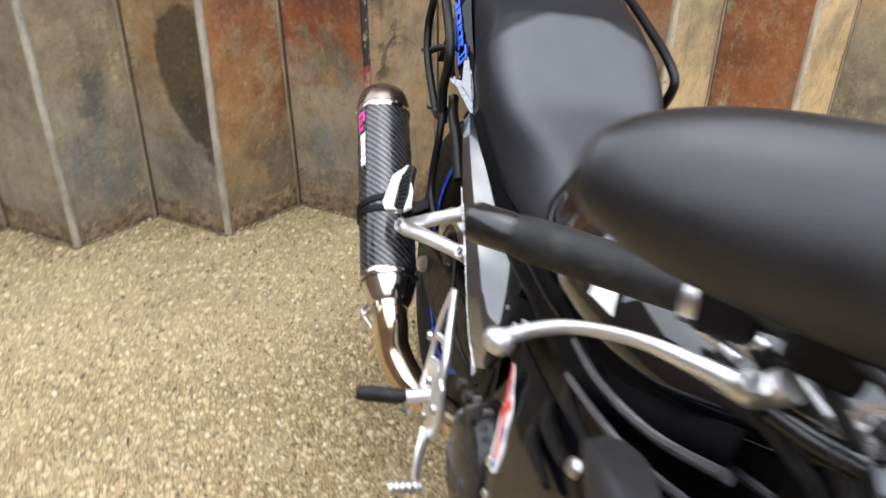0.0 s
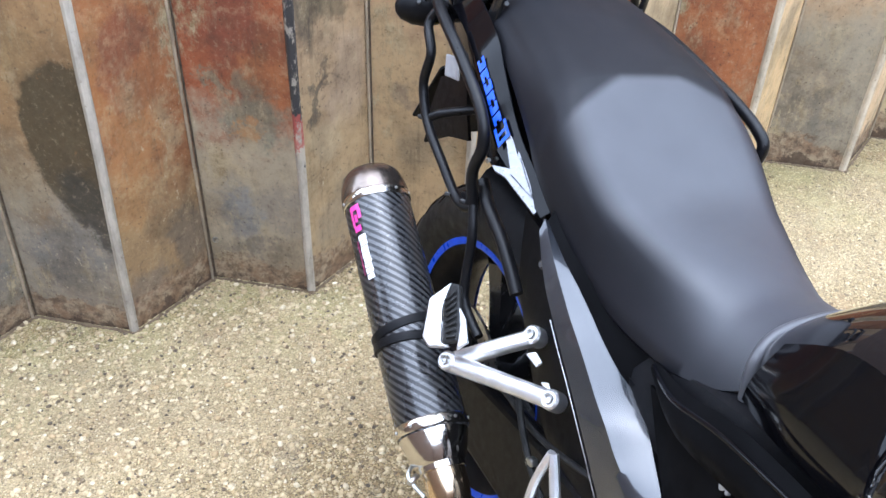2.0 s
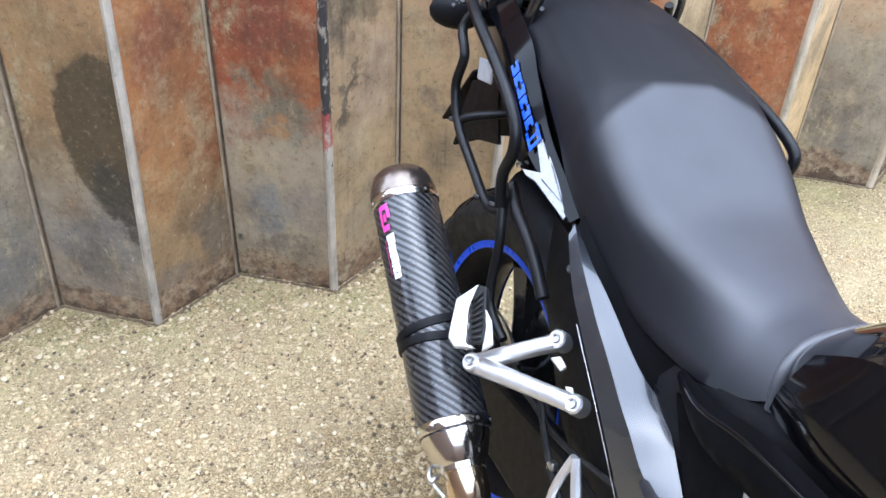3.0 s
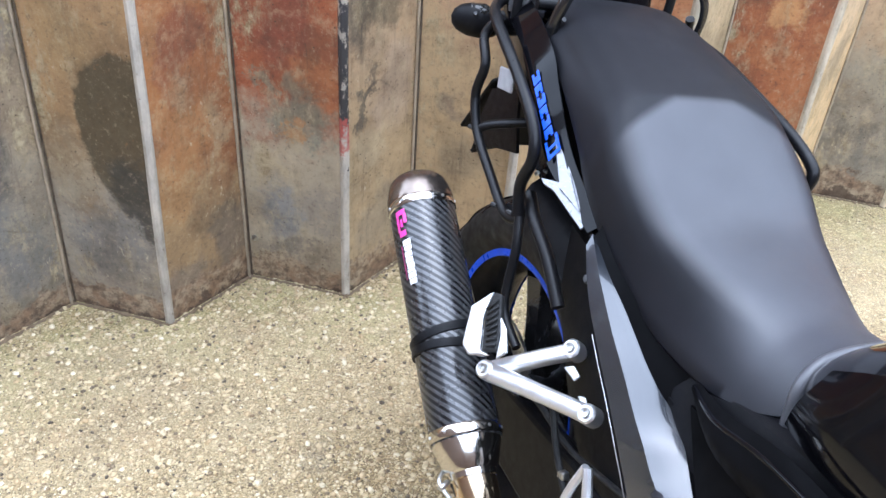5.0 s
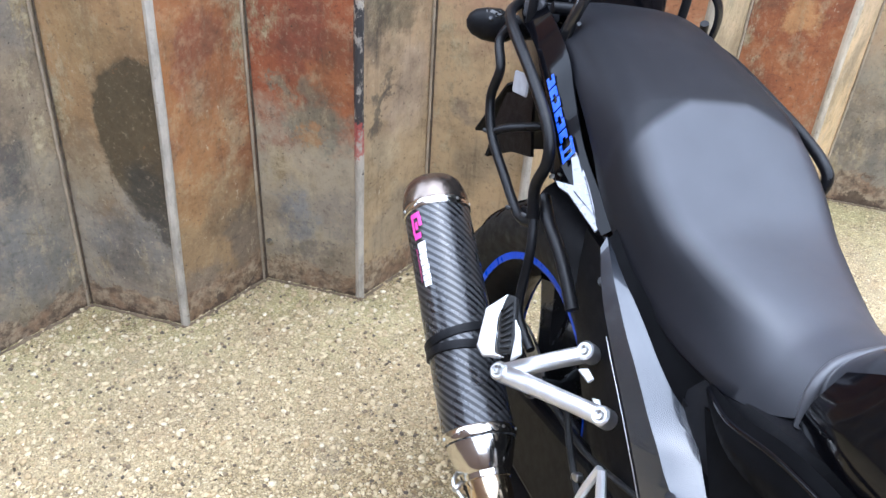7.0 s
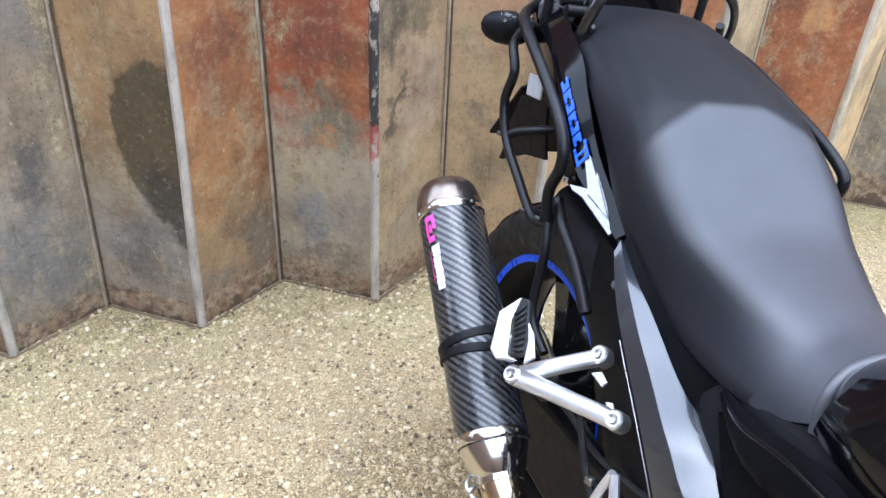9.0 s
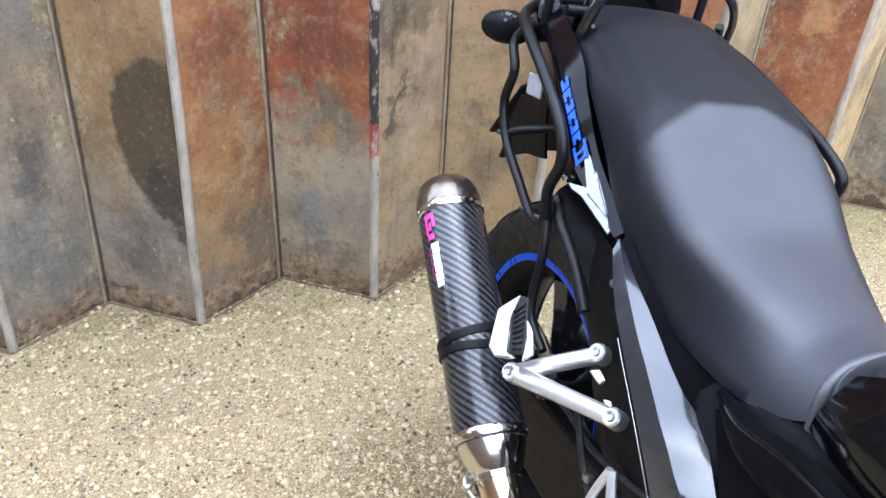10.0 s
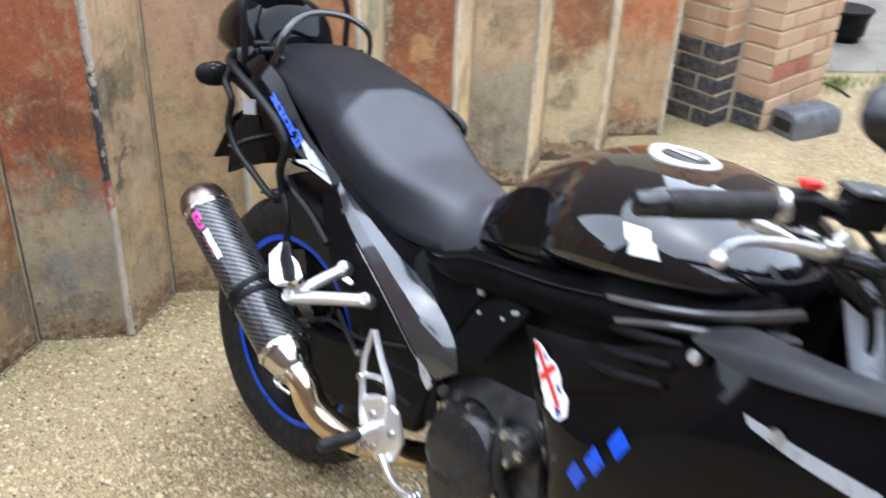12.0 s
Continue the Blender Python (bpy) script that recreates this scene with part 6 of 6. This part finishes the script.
for y, z in ((0.997, 0.583), (1.022, 0.625), (1.049, 0.670)):
    q = [(-0.015, -0.008), (0.006, -0.021), (0.017, 0.009), (-0.005, 0.022)]
    part("blue_square", on_fairing([(y + a, z + b) for a, b in q], 0.004, 0.001), BLUE, bike, "blue square sticker")
# nose, screen and headlamp
part("nose_fairing", smooth_loft([(1.30, 0.19, 0.93, 0.80), (1.42, 0.19, 0.95, 0.72), (1.55, 0.165, 0.95, 0.70), (1.66, 0.115, 0.90, 0.72), (1.72, 0.05, 0.84, 0.76)], lambda s: ellipse_ring(0, s[0], (s[2] + s[3]) / 2, s[1], (s[2] - s[3]) / 2, 28, 2.4), 5), GLOSS, bike, "glossy black nose fairing")
k = Nodes("tinted_screen")
k.b.inputs["Transmission Weight"].default_value = 0.9
SCREEN = k.done((0.25, 0.25, 0.27), 0.03)
part("windscreen", shell([[(-0.17, 1.40, 0.95), (-0.15, 1.33, 1.08), (-0.10, 1.26, 1.18)], [(0.0, 1.56, 0.97), (0.0, 1.44, 1.10), (0.0, 1.34, 1.21)], [(0.17, 1.40, 0.95), (0.15, 1.33, 1.08), (0.10, 1.26, 1.18)]], 0.003), SCREEN, bike, "smoked windscreen")
part("instrument_pod", block((0.24, 0.06, 0.10), pose(0, 1.33, 1.01, -35), 0.02, 3), MATTE, bike)

# ---- fork, yoke, mudguard
for s in (1, -1):
    fk = part("fork_leg", tube([(s * 0.108, 1.208, 0.955), (s * 0.108, 1.345, 0.66)], 0.021, 16), surface("silver_fork_paint", (0.60, 0.62, 0.66), 0.3, 0.25, 0.06, 30, 0.05), bike, "silver fork tube")
    part("fork_slider", tube([(s * 0.108, 1.335, 0.68), (s * 0.105, 1.555, 0.28)], 0.029, 16), SATIN, fk)
    part("fork_cap", turned([(0.0, 0.026), (0.012, 0.026), (0.014, 0.018), (0.024, 0.016), (0.026, 0.0)], frame_of((0, -0.41, 0.91), (s * 0.108, 1.204, 0.962)), 20), ALLOY, fk, "alloy fork cap")
part("top_yoke", block((0.27, 0.075, 0.028), pose(0, 1.206, 0.945, -24), 0.010, 3), SATIN, bike, "satin black top yoke")
part("bottom_yoke", block((0.26, 0.08, 0.035), pose(0, 1.29, 0.80, -24), 0.010, 3), SATIN, bike)
part("front_mudguard", shell([[(-0.07, 1.36, 0.52), (-0.07, 1.52, 0.60), (-0.07, 1.70, 0.58), (-0.065, 1.84, 0.45)], [(0.0, 1.34, 0.555), (0.0, 1.52, 0.635), (0.0, 1.72, 0.615), (0.0, 1.87, 0.46)], [(0.07, 1.36, 0.52), (0.07, 1.52, 0.60), (0.07, 1.70, 0.58), (0.065, 1.84, 0.45)]], 0.004), GLOSS, bike)

# ---- handlebar, grips, levers, switches
def control(s):
    g0, g1 = Vector((s * 0.336, 1.064, 1.021)), Vector((s * 0.238, 1.140, 1.036))
    if s < 0: g0, g1 = Vector((-0.350, 1.118, 1.018)), Vector((-0.230, 1.165, 1.036))
    bar = part("handlebar", tube([g0, g1, g1 + (g1 - g0) * 0.35, (s * 0.12, 1.20, 1.035), (s * 0.05, 1.205, 1.022)], 0.011, 12, 5), POWDER, bike, "black handlebar")
    d = (g1 - g0).normalized()
    part("grip", tube([g0 - d * 0.004, g0 + d * 0.006, g0 + d * 0.118, g0 + d * 0.128], [0.0150, 0.0165, 0.0165, 0.0190], 18, 2, smooth_path=False), RUBBER, bar, "ribbed black rubber grip")
    part("bar_end", tube([g0 - d * 0.040, g0 - d * 0.036, g0 - d * 0.008, g0 - d * 0.004], [0.013, 0.0150, 0.0150, 0.0135], 18, 2, smooth_path=False), SATIN, bar, "black bar end weight")
    sw = g1 + d * 0.022
    part("switch_housing", block((0.040, 0.038, 0.046), frame_of(d, sw) @ pose(0, 0, 0, 0, 0, 0), 0.009, 3), MATTE, bar, "black switch housing")
    part("throttle_collar", turned([(0.0165, -0.004), (0.021, -0.002), (0.021, 0.008), (0.0165, 0.010)], frame_of(d, g1 - d * 0.004), 20), ALLOY if s > 0 else MATTE, bar)
    lp = g1 + d * 0.050 + Vector((0, 0.040, -0.020))
    if s > 0:
        part("kill_switch", block((0.024, 0.018, 0.010), pose(sw.x, sw.y + 0.004, sw.z + 0.028, 0, 0, -25), 0.003), RED, bar, "red engine stop switch")
        lever = part("brake_lever", tube([lp, (0.209, 1.193, 1.000), (0.235, 1.174, 1.001), (0.272, 1.151, 1.003), (0.315, 1.141, 1.004), (0.345, 1.142, 1.001), (0.364, 1.147, 0.998)], [0.010, 0.0095, 0.0068, 0.0047, 0.0042, 0.0043, 0.0050], 12, 6, flat=1.3), CAST, bar, "silver brake lever with a ball end")
        bm = bmesh.new(); bmesh.ops.create_uvsphere(bm, u_segments=16, v_segments=10, radius=0.0095, matrix=Matrix.Translation((0.367, 1.149, 0.997)))
        for f in bm.faces: f.smooth = True
        part("lever_ball", bm, CAST, lever)
        for p, q in (((0.230, 1.150, 1.015), (0.218, 1.180, 1.015)), ((0.205, 1.110, 1.015), (0.200, 1.150, 1.015))):
            part("cable_barrel", tube([p, q], 0.0045, 10), ALLOY, bar, "small silver cable barrel")
        part("adjuster", turned([(0.0, 0.016), (0.010, 0.016), (0.012, 0.013), (0.012, 0.003), (0.010, 0.0)], frame_of((0, 0.2, 1), (0.218, 1.200, 1.002)), 14), ALLOY, lever)
        mc = part("master_cylinder", tube([(0.200, 1.205, 0.996), (0.178, 1.228, 0.992), (0.155, 1.250, 0.990)], [0.009, 0.011, 0.009], 12, 4), SATIN, bar, "black brake master cylinder")
        part("reservoir", block((0.052, 0.042, 0.038), pose(0.180, 1.205, 1.050, 0, 0, -40), 0.007, 3), MATTE, mc, "black square fluid reservoir")
        part("reservoir_cap", block((0.056, 0.046, 0.007), pose(0.180, 1.205, 1.072, 0, 0, -40), 0.003), surface("dull_cap", (0.05, 0.05, 0.05), 0.4), mc)
        for dx, dy in ((-0.02, -0.014), (0.02, 0.014)):
            part("cap_screw", turned([(0.0, 0.002), (0.003, 0.002), (0.004, 0.0)], frame_of((0, 0, 1), (0.180 + dx, 1.205 + dy, 1.076)), 8), BOLT, mc)
    else:
        part("clutch_lever", tube([lp, (-0.26, 1.215, 1.004), (-0.30, 1.212, 1.004), (-0.36, 1.195, 0.996)], [0.012, 0.0085, 0.0075, 0.009], 10, 6), CAST, bar, "silver clutch lever")
    return bar
control(1)
control(-1)
for pts, r in (([(0.195, 1.170, 1.015), (0.165, 1.200, 0.990), (0.150, 1.235, 0.975), (0.15, 1.27, 0.94)], 0.0060), ([(0.185, 1.150, 1.000), (0.150, 1.190, 0.968), (0.085, 1.225, 0.950), (0.07, 1.25, 0.91)], 0.0055),
               ([(0.225, 1.165, 1.010), (0.20, 1.20, 0.985), (0.165, 1.235, 0.955), (0.13, 1.25, 0.90), (0.11, 1.25, 0.84)], 0.0055),
               ([(0.235, 1.155, 1.050), (0.205, 1.195, 1.048), (0.160, 1.240, 1.000), (0.125, 1.270, 0.93), (0.10, 1.28, 0.85)], 0.0050),
               ([(0.170, 1.250, 1.030), (0.145, 1.290, 1.020), (0.125, 1.32, 0.96), (0.12, 1.34, 0.85)], 0.0060),
               ([(0.230, 1.150, 1.040), (0.19, 1.215, 1.060), (0.14, 1.27, 1.03), (0.10, 1.29, 0.95), (0.06, 1.29, 0.86)], 0.0045)):
    part("control_cable", tube(pts, r, 8, 6), RUBBER, bike, "black control cable")

part("hose_fitting", tube([(0.190, 1.098, 0.992), (0.178, 1.125, 0.988), (0.165, 1.150, 0.982)], [0.0085, 0.0070, 0.0055], 12, 3), CAST, bike, "silver hose fitting")
part("banjo_bolt", turned([(0.0, 0.008), (0.008, 0.008), (0.010, 0.005), (0.010, -0.005)], frame_of((0.4, -0.5, 0.7), (0.196, 1.090, 0.994)), 12), ALLOY, bike)
part("brake_line", tube([(0.200, 1.130, 1.012), (0.175, 1.165, 1.000), (0.150, 1.20, 0.985)], 0.0048, 10, 4), CAST, bike, "silver brake line sleeve")

# ---- mirrors
def mirror(s):
    rows = [(-0.160, 0.040, 0.046), (-0.140, 0.056, 0.058), (-0.090, 0.062, 0.060), (-0.030, 0.060, 0.056), (0.030, 0.054, 0.048), (0.070, 0.042, 0.036), (0.092, 0.026, 0.022), (0.100, 0.008, 0.008)]
    rows = [(s * x, a, b) for x, a, b in rows]
    m = Matrix.Translation((s * 0.306, 1.288, 1.177)) @ pose(0, 0, 0, 24, 0, -26 * s) if s > 0 else Matrix.Translation((-0.305, 1.33, 1.172)) @ pose(0, 0, 0, 24, 0, 12)
    def ring(r):
        return [m @ Vector((r[0], (0.62 if math.sin(a) > 0 else 0.25) * r[1] * math.sin(a), r[2] * math.cos(a) * (1.0 if math.cos(a) > 0 else 0.72))) for a in (2 * math.pi * j / 24 for j in range(24))]
    body = part("mirror", smooth_loft(rows, ring, 4), surface("mirror_plastic", (0.012, 0.012, 0.013), 0.36, 0, 0.1, 20, 0.15, 900), bike, "matte black mirror housing")
    part("mirror_arm", tube([m @ Vector((-s * 0.07, 0.02, -0.02)), (s * 0.22, 1.36, 1.10), (s * 0.17, 1.41, 1.00), (s * 0.15, 1.43, 0.95)], [0.014, 0.012, 0.013, 0.018], 12, 5), MATTE, body)
    part("mirror_glass", turned([(0.0, 0.0012), (0.038, 0.001), (0.040, -0.001)], m @ Matrix.Translation((0, -0.0135, 0)) @ pose(0, 0, 0, 90), 28, 2.0, 0.95), surface("mirror_silver", (0.9, 0.9, 0.9), 0.02, 1.0, 0.01, 5, 0), body, "mirror glass")
mirror(1)
mirror(-1)

# ---- side stand
part("side_stand", tube([(-0.12, 0.62, 0.24), (-0.20, 0.66, 0.13), (-0.262, 0.69, 0.052)], [0.014, 0.012, 0.012], 10, 4), SATIN, bike)
part("stand_foot", block((0.06, 0.05, 0.010), pose(-0.262, 0.695, 0.052, 0, 11), 0.003), SATIN, bike)

# ---------------------------------------------------------------- brick corner, and what lies beyond
def brick_mat(name, a, b, c):
    k = Nodes(name)
    base = k.ramp(k.rand(), [(0.0, a), (0.55, b), (0.86, b), (0.92, c)])
    n1 = k.noise(38, 5, 0.7)
    col = k.mix(k.math("MULTIPLY", k.step(n1, 0.4, 0.75), 0.5), base, k.mix(0.5, base, (0.52, 0.45, 0.36)))
    return k.done(col, 0.8, 0, k.bump(k.noise(140, 4), 0.5, 0.002), spec=0.3)
BRICK_PINK = brick_mat("weathered_pink_brick", (0.42, 0.25, 0.155), (0.49, 0.34, 0.215), (0.34, 0.12, 0.075))
BRICK_DARK = brick_mat("dark_engineering_brick", (0.030, 0.032, 0.040), (0.045, 0.046, 0.052), (0.060, 0.050, 0.048))
k = Nodes("lime_mortar")
MORTAR = k.done(k.mix(k.noise(30, 4), (0.40, 0.33, 0.23), (0.52, 0.45, 0.33)), 0.9, 0, k.bump(k.noise(160, 4), 0.6, 0.002))
corner = tagged(new("wall_corner"), "brick building corner with dark engineering bricks low down", "wall", kind="structure")
part("core", block((0.50, 1.7, 2.4), pose(2.80 + 0.25, -0.245 + 0.85, 1.2), 0), MORTAR, corner)
part("core", block((0.16, 0.32, 2.4), pose(2.735, 0.075, 1.2), 0), MORTAR, corner)

_brick = {}
def brick(size, m, dark, parent):
    key = (size, dark)
    if key not in _brick:
        bm = block(size, bevel=0.004, seg=1)
        me = bpy.data.meshes.new("brick"); bm.to_mesh(me); bm.free(); me.materials.append(BRICK_DARK if dark else BRICK_PINK)
        _brick[key] = me
    ob = new("brick", _brick[key]); ob.parent = parent; ob.matrix_basis = m
    return ob

# unseen plain walls added behind and beside the camera to shape light and reflections
k = Nodes("stock_brick_wall")
bt = k.n("ShaderNodeTexBrick")
x, y, z = k.split(k.where())
cv = k.n("ShaderNodeCombineXYZ"); k.put(cv.inputs[0], k.math("ADD", x, y)); k.put(cv.inputs[1], z)
k.put(bt.inputs["Vector"], cv.outputs[0])
k.put(bt.inputs["Color1"], (0.12, 0.075, 0.055)); k.put(bt.inputs["Color2"], (0.17, 0.11, 0.08)); k.put(bt.inputs["Mortar"], (0.20, 0.175, 0.15))
bt.inputs["Scale"].default_value = 1.0
bt.inputs["Brick Width"].default_value, bt.inputs["Row Height"].default_value, bt.inputs["Mortar Size"].default_value = 0.225, 0.075, 0.006
STOCK = k.done(k.mix(k.math("MULTIPLY", k.noise(1.2, 5), 0.5), bt.outputs["Color"], (0.12, 0.08, 0.06)), 0.85, 0, k.bump(k.noise(80, 4), 0.4, 0.003))
tagged(part("wall_south", block((30.0, 0.3, 4.0), pose(1.0, -6.2, 2.0), 0), STOCK), "unseen plain brown brick wall added across the yard to shape light", "wall", kind="structure")
tagged(part("wall_west", block((0.3, 6.15, 3.8), pose(-3.0, -2.975, 1.9), 0), STOCK), "unseen plain brown brick wall added at the end of the yard to shape light", "wall", kind="structure")
# these two stand unseen past the piling, added to darken the tank's reflections
tagged(part("wall_far", block((9.0, 0.3, 2.4), pose(-1.6, 2.8, 1.2), 0), STOCK), "unseen plain brick wall added beyond the piling to darken reflections", "wall", kind="structure")
tagged(part("wall_gable", block((8.6, 0.3, 7.0), pose(2.5, 3.12, 3.5), 0), STOCK), "unseen plain tall brick wall added beyond the piling to darken reflections", "wall", kind="structure")
tagged(part("wall_east", block((0.3, 12.0, 4.4), pose(9.5, -1.0, 2.2), 0), STOCK), "unseen plain brown brick wall added beyond the lane to shape reflections", "wall", kind="structure")

k = Nodes("grey_lane")
LANE = k.done(k.mix(k.step(k.noise(5, 5), 0.3, 0.7), (0.17, 0.155, 0.13), (0.23, 0.21, 0.18)), 0.95, 0, k.bump(k.noise(220, 4), 0.4, 0.002), spec=0.1)
bm = bmesh.new()
vs = [bm.verts.new(p) for p in ((3.75, 0.05, 0.004), (4.35, -0.35, 0.004), (9.3, -1.5, 0.004), (9.3, 9.0, 0.004), (3.75, 9.0, 0.004))]
bm.faces.new(vs)
tagged(part("lane", bm, LANE), "pale grey concrete lane beyond the brick corner", "road", kind="structure")

# a dark plastic block lying by the corner
def yard_block():
    m = Matrix.Translation((2.99, -0.36, 0.0)) @ pose(0, 0, 0, 0, 0, -14)
    t = tagged(new("plastic_block"), "dark grey moulded plastic block lying on the concrete", "block")
    rows = [(-0.145, 0.066, 0.098), (-0.130, 0.078, 0.116), (0.0, 0.082, 0.120), (0.130, 0.076, 0.110), (0.145, 0.062, 0.090)]
    def ring(s):
        y, w, h = s
        return [m @ Vector((y, px * w, pz * h)) for px, pz in ((-1, 0.0), (-1.0, 0.45), (-0.92, 0.80), (-0.70, 0.97), (0.0, 1.02), (0.70, 0.97), (0.92, 0.80), (1.0, 0.45), (1, 0.0))]
    part("body", smooth_loft(rows, ring, 3), surface("grey_moulded_plastic", (0.10, 0.105, 0.115), 0.4, 0, 0.25, 20, 0.2, 400, dust=0.2), t)
    part("recess", block((0.012, 0.10, 0.05), m @ pose(-0.143, 0, 0.052), 0.004), RUBBER, t)
    return t
yard_block()
# a black tub seen past the corner
def tub():
    t = tagged(new("black_tub"), "black plastic tub standing by the lane", "tub")
    part("body", turned([(0.0, 0.0), (0.11, 0.0), (0.12, 0.01), (0.16, 0.20), (0.165, 0.205), (0.168, 0.23), (0.155, 0.232), (0.145, 0.06), (0.0, 0.05)], pose(4.50, 0.24, 0.0) @ Matrix.Scale(0.8, 4), 24), MATTE, t)
    part("rim", turned([(0.160, 0.218), (0.174, 0.224), (0.174, 0.236), (0.158, 0.238)], pose(4.50, 0.24, 0.0) @ Matrix.Scale(0.8, 4), 24), POWDER, t)
tub()

def ground_cable():
    t = tagged(new("cable"), "short black cable lying on the concrete by the bricks", "cable")
    part("lead", tube([(3.585, -0.071, 0.006), (3.649, -0.086, 0.006), (3.654, -0.139, 0.006), (3.625, -0.208, 0.006), (3.572, -0.277, 0.006)], 0.007, 8, 6), RUBBER, t)
    part("plug", block((0.07, 0.045, 0.034), pose(3.565, -0.041, 0.017, 0, 0, 20), 0.008, 2), RUBBER, t)
ground_cable()

# grass tufts at the edge of the lane
k = Nodes("grass_blade")
GRASS = k.done(k.mix(k.n("ShaderNodeNewGeometry").outputs["Random Per Island"], (0.07, 0.12, 0.02), (0.20, 0.22, 0.06)), 0.6)
rng = random.Random(11)
bm = bmesh.new()
for j in range(700):
    cx, cy = rng.choice(((3.72, -0.15), (4.0, -0.30), (4.35, -0.48), (3.60, -0.05)))
    x, y = cx + rng.gauss(0, 0.09), cy + rng.gauss(0, 0.05)
    a, h, w = rng.uniform(0, 6.28), rng.uniform(0.02, 0.06), 0.003
    l = rng.uniform(0.0, 0.03)
    p = [(x - w * math.sin(a), y + w * math.cos(a), 0), (x + w * math.sin(a), y - w * math.cos(a), 0), (x + l * math.cos(a), y + l * math.sin(a), h)]
    bm.faces.new([bm.verts.new(q) for q in p])
tagged(part("grass", bm, GRASS), "sparse short grass tufts at the lane's edge", "grass", kind="stuff")

# bricks of the corner, course by course, the nearest faces only
rng = random.Random(3)
H, GAP = 0.065, 0.010
for course in range(31):
    z = 0.005 + course * (H + GAP) + H / 2
    dark_left, dark_right = course < 5, course < 2
    # pilaster's west face, plane x = 2.645
    yy, i = 0.235, 0
    while yy > -0.08:
        ln = 0.215 if (course + i) % 2 == 0 else 0.1025
        ln = min(ln, yy + 0.085)
        if ln > 0.03: brick((0.06, round(ln, 3), H), pose(2.678 + rng.uniform(-0.002, 0.002), yy - ln / 2, z), dark_left, corner)
        yy -= ln + GAP; i += 1
    # its south return
    brick((0.146, 0.06, H), pose(2.720, -0.058, z), dark_left, corner)
    # main corner's west face, plane x = 2.79
    ln = 0.15
    brick((0.06, ln, H), pose(2.823, -0.098 - ln / 2 - 0.004, z), dark_right, corner)
    # its south face
    xx, i = 2.795, 0
    while xx < 3.28:
        ln = 0.1025 if (course + i) % 2 == 0 else 0.215
        if xx + ln > 3.305: ln = 3.305 - xx
        if ln > 0.03: brick((round(ln, 4), 0.06, H), pose(xx + ln / 2, -0.222 + rng.uniform(-0.002, 0.002) - 0.004, z), False, corner)
        xx += ln + GAP; i += 1
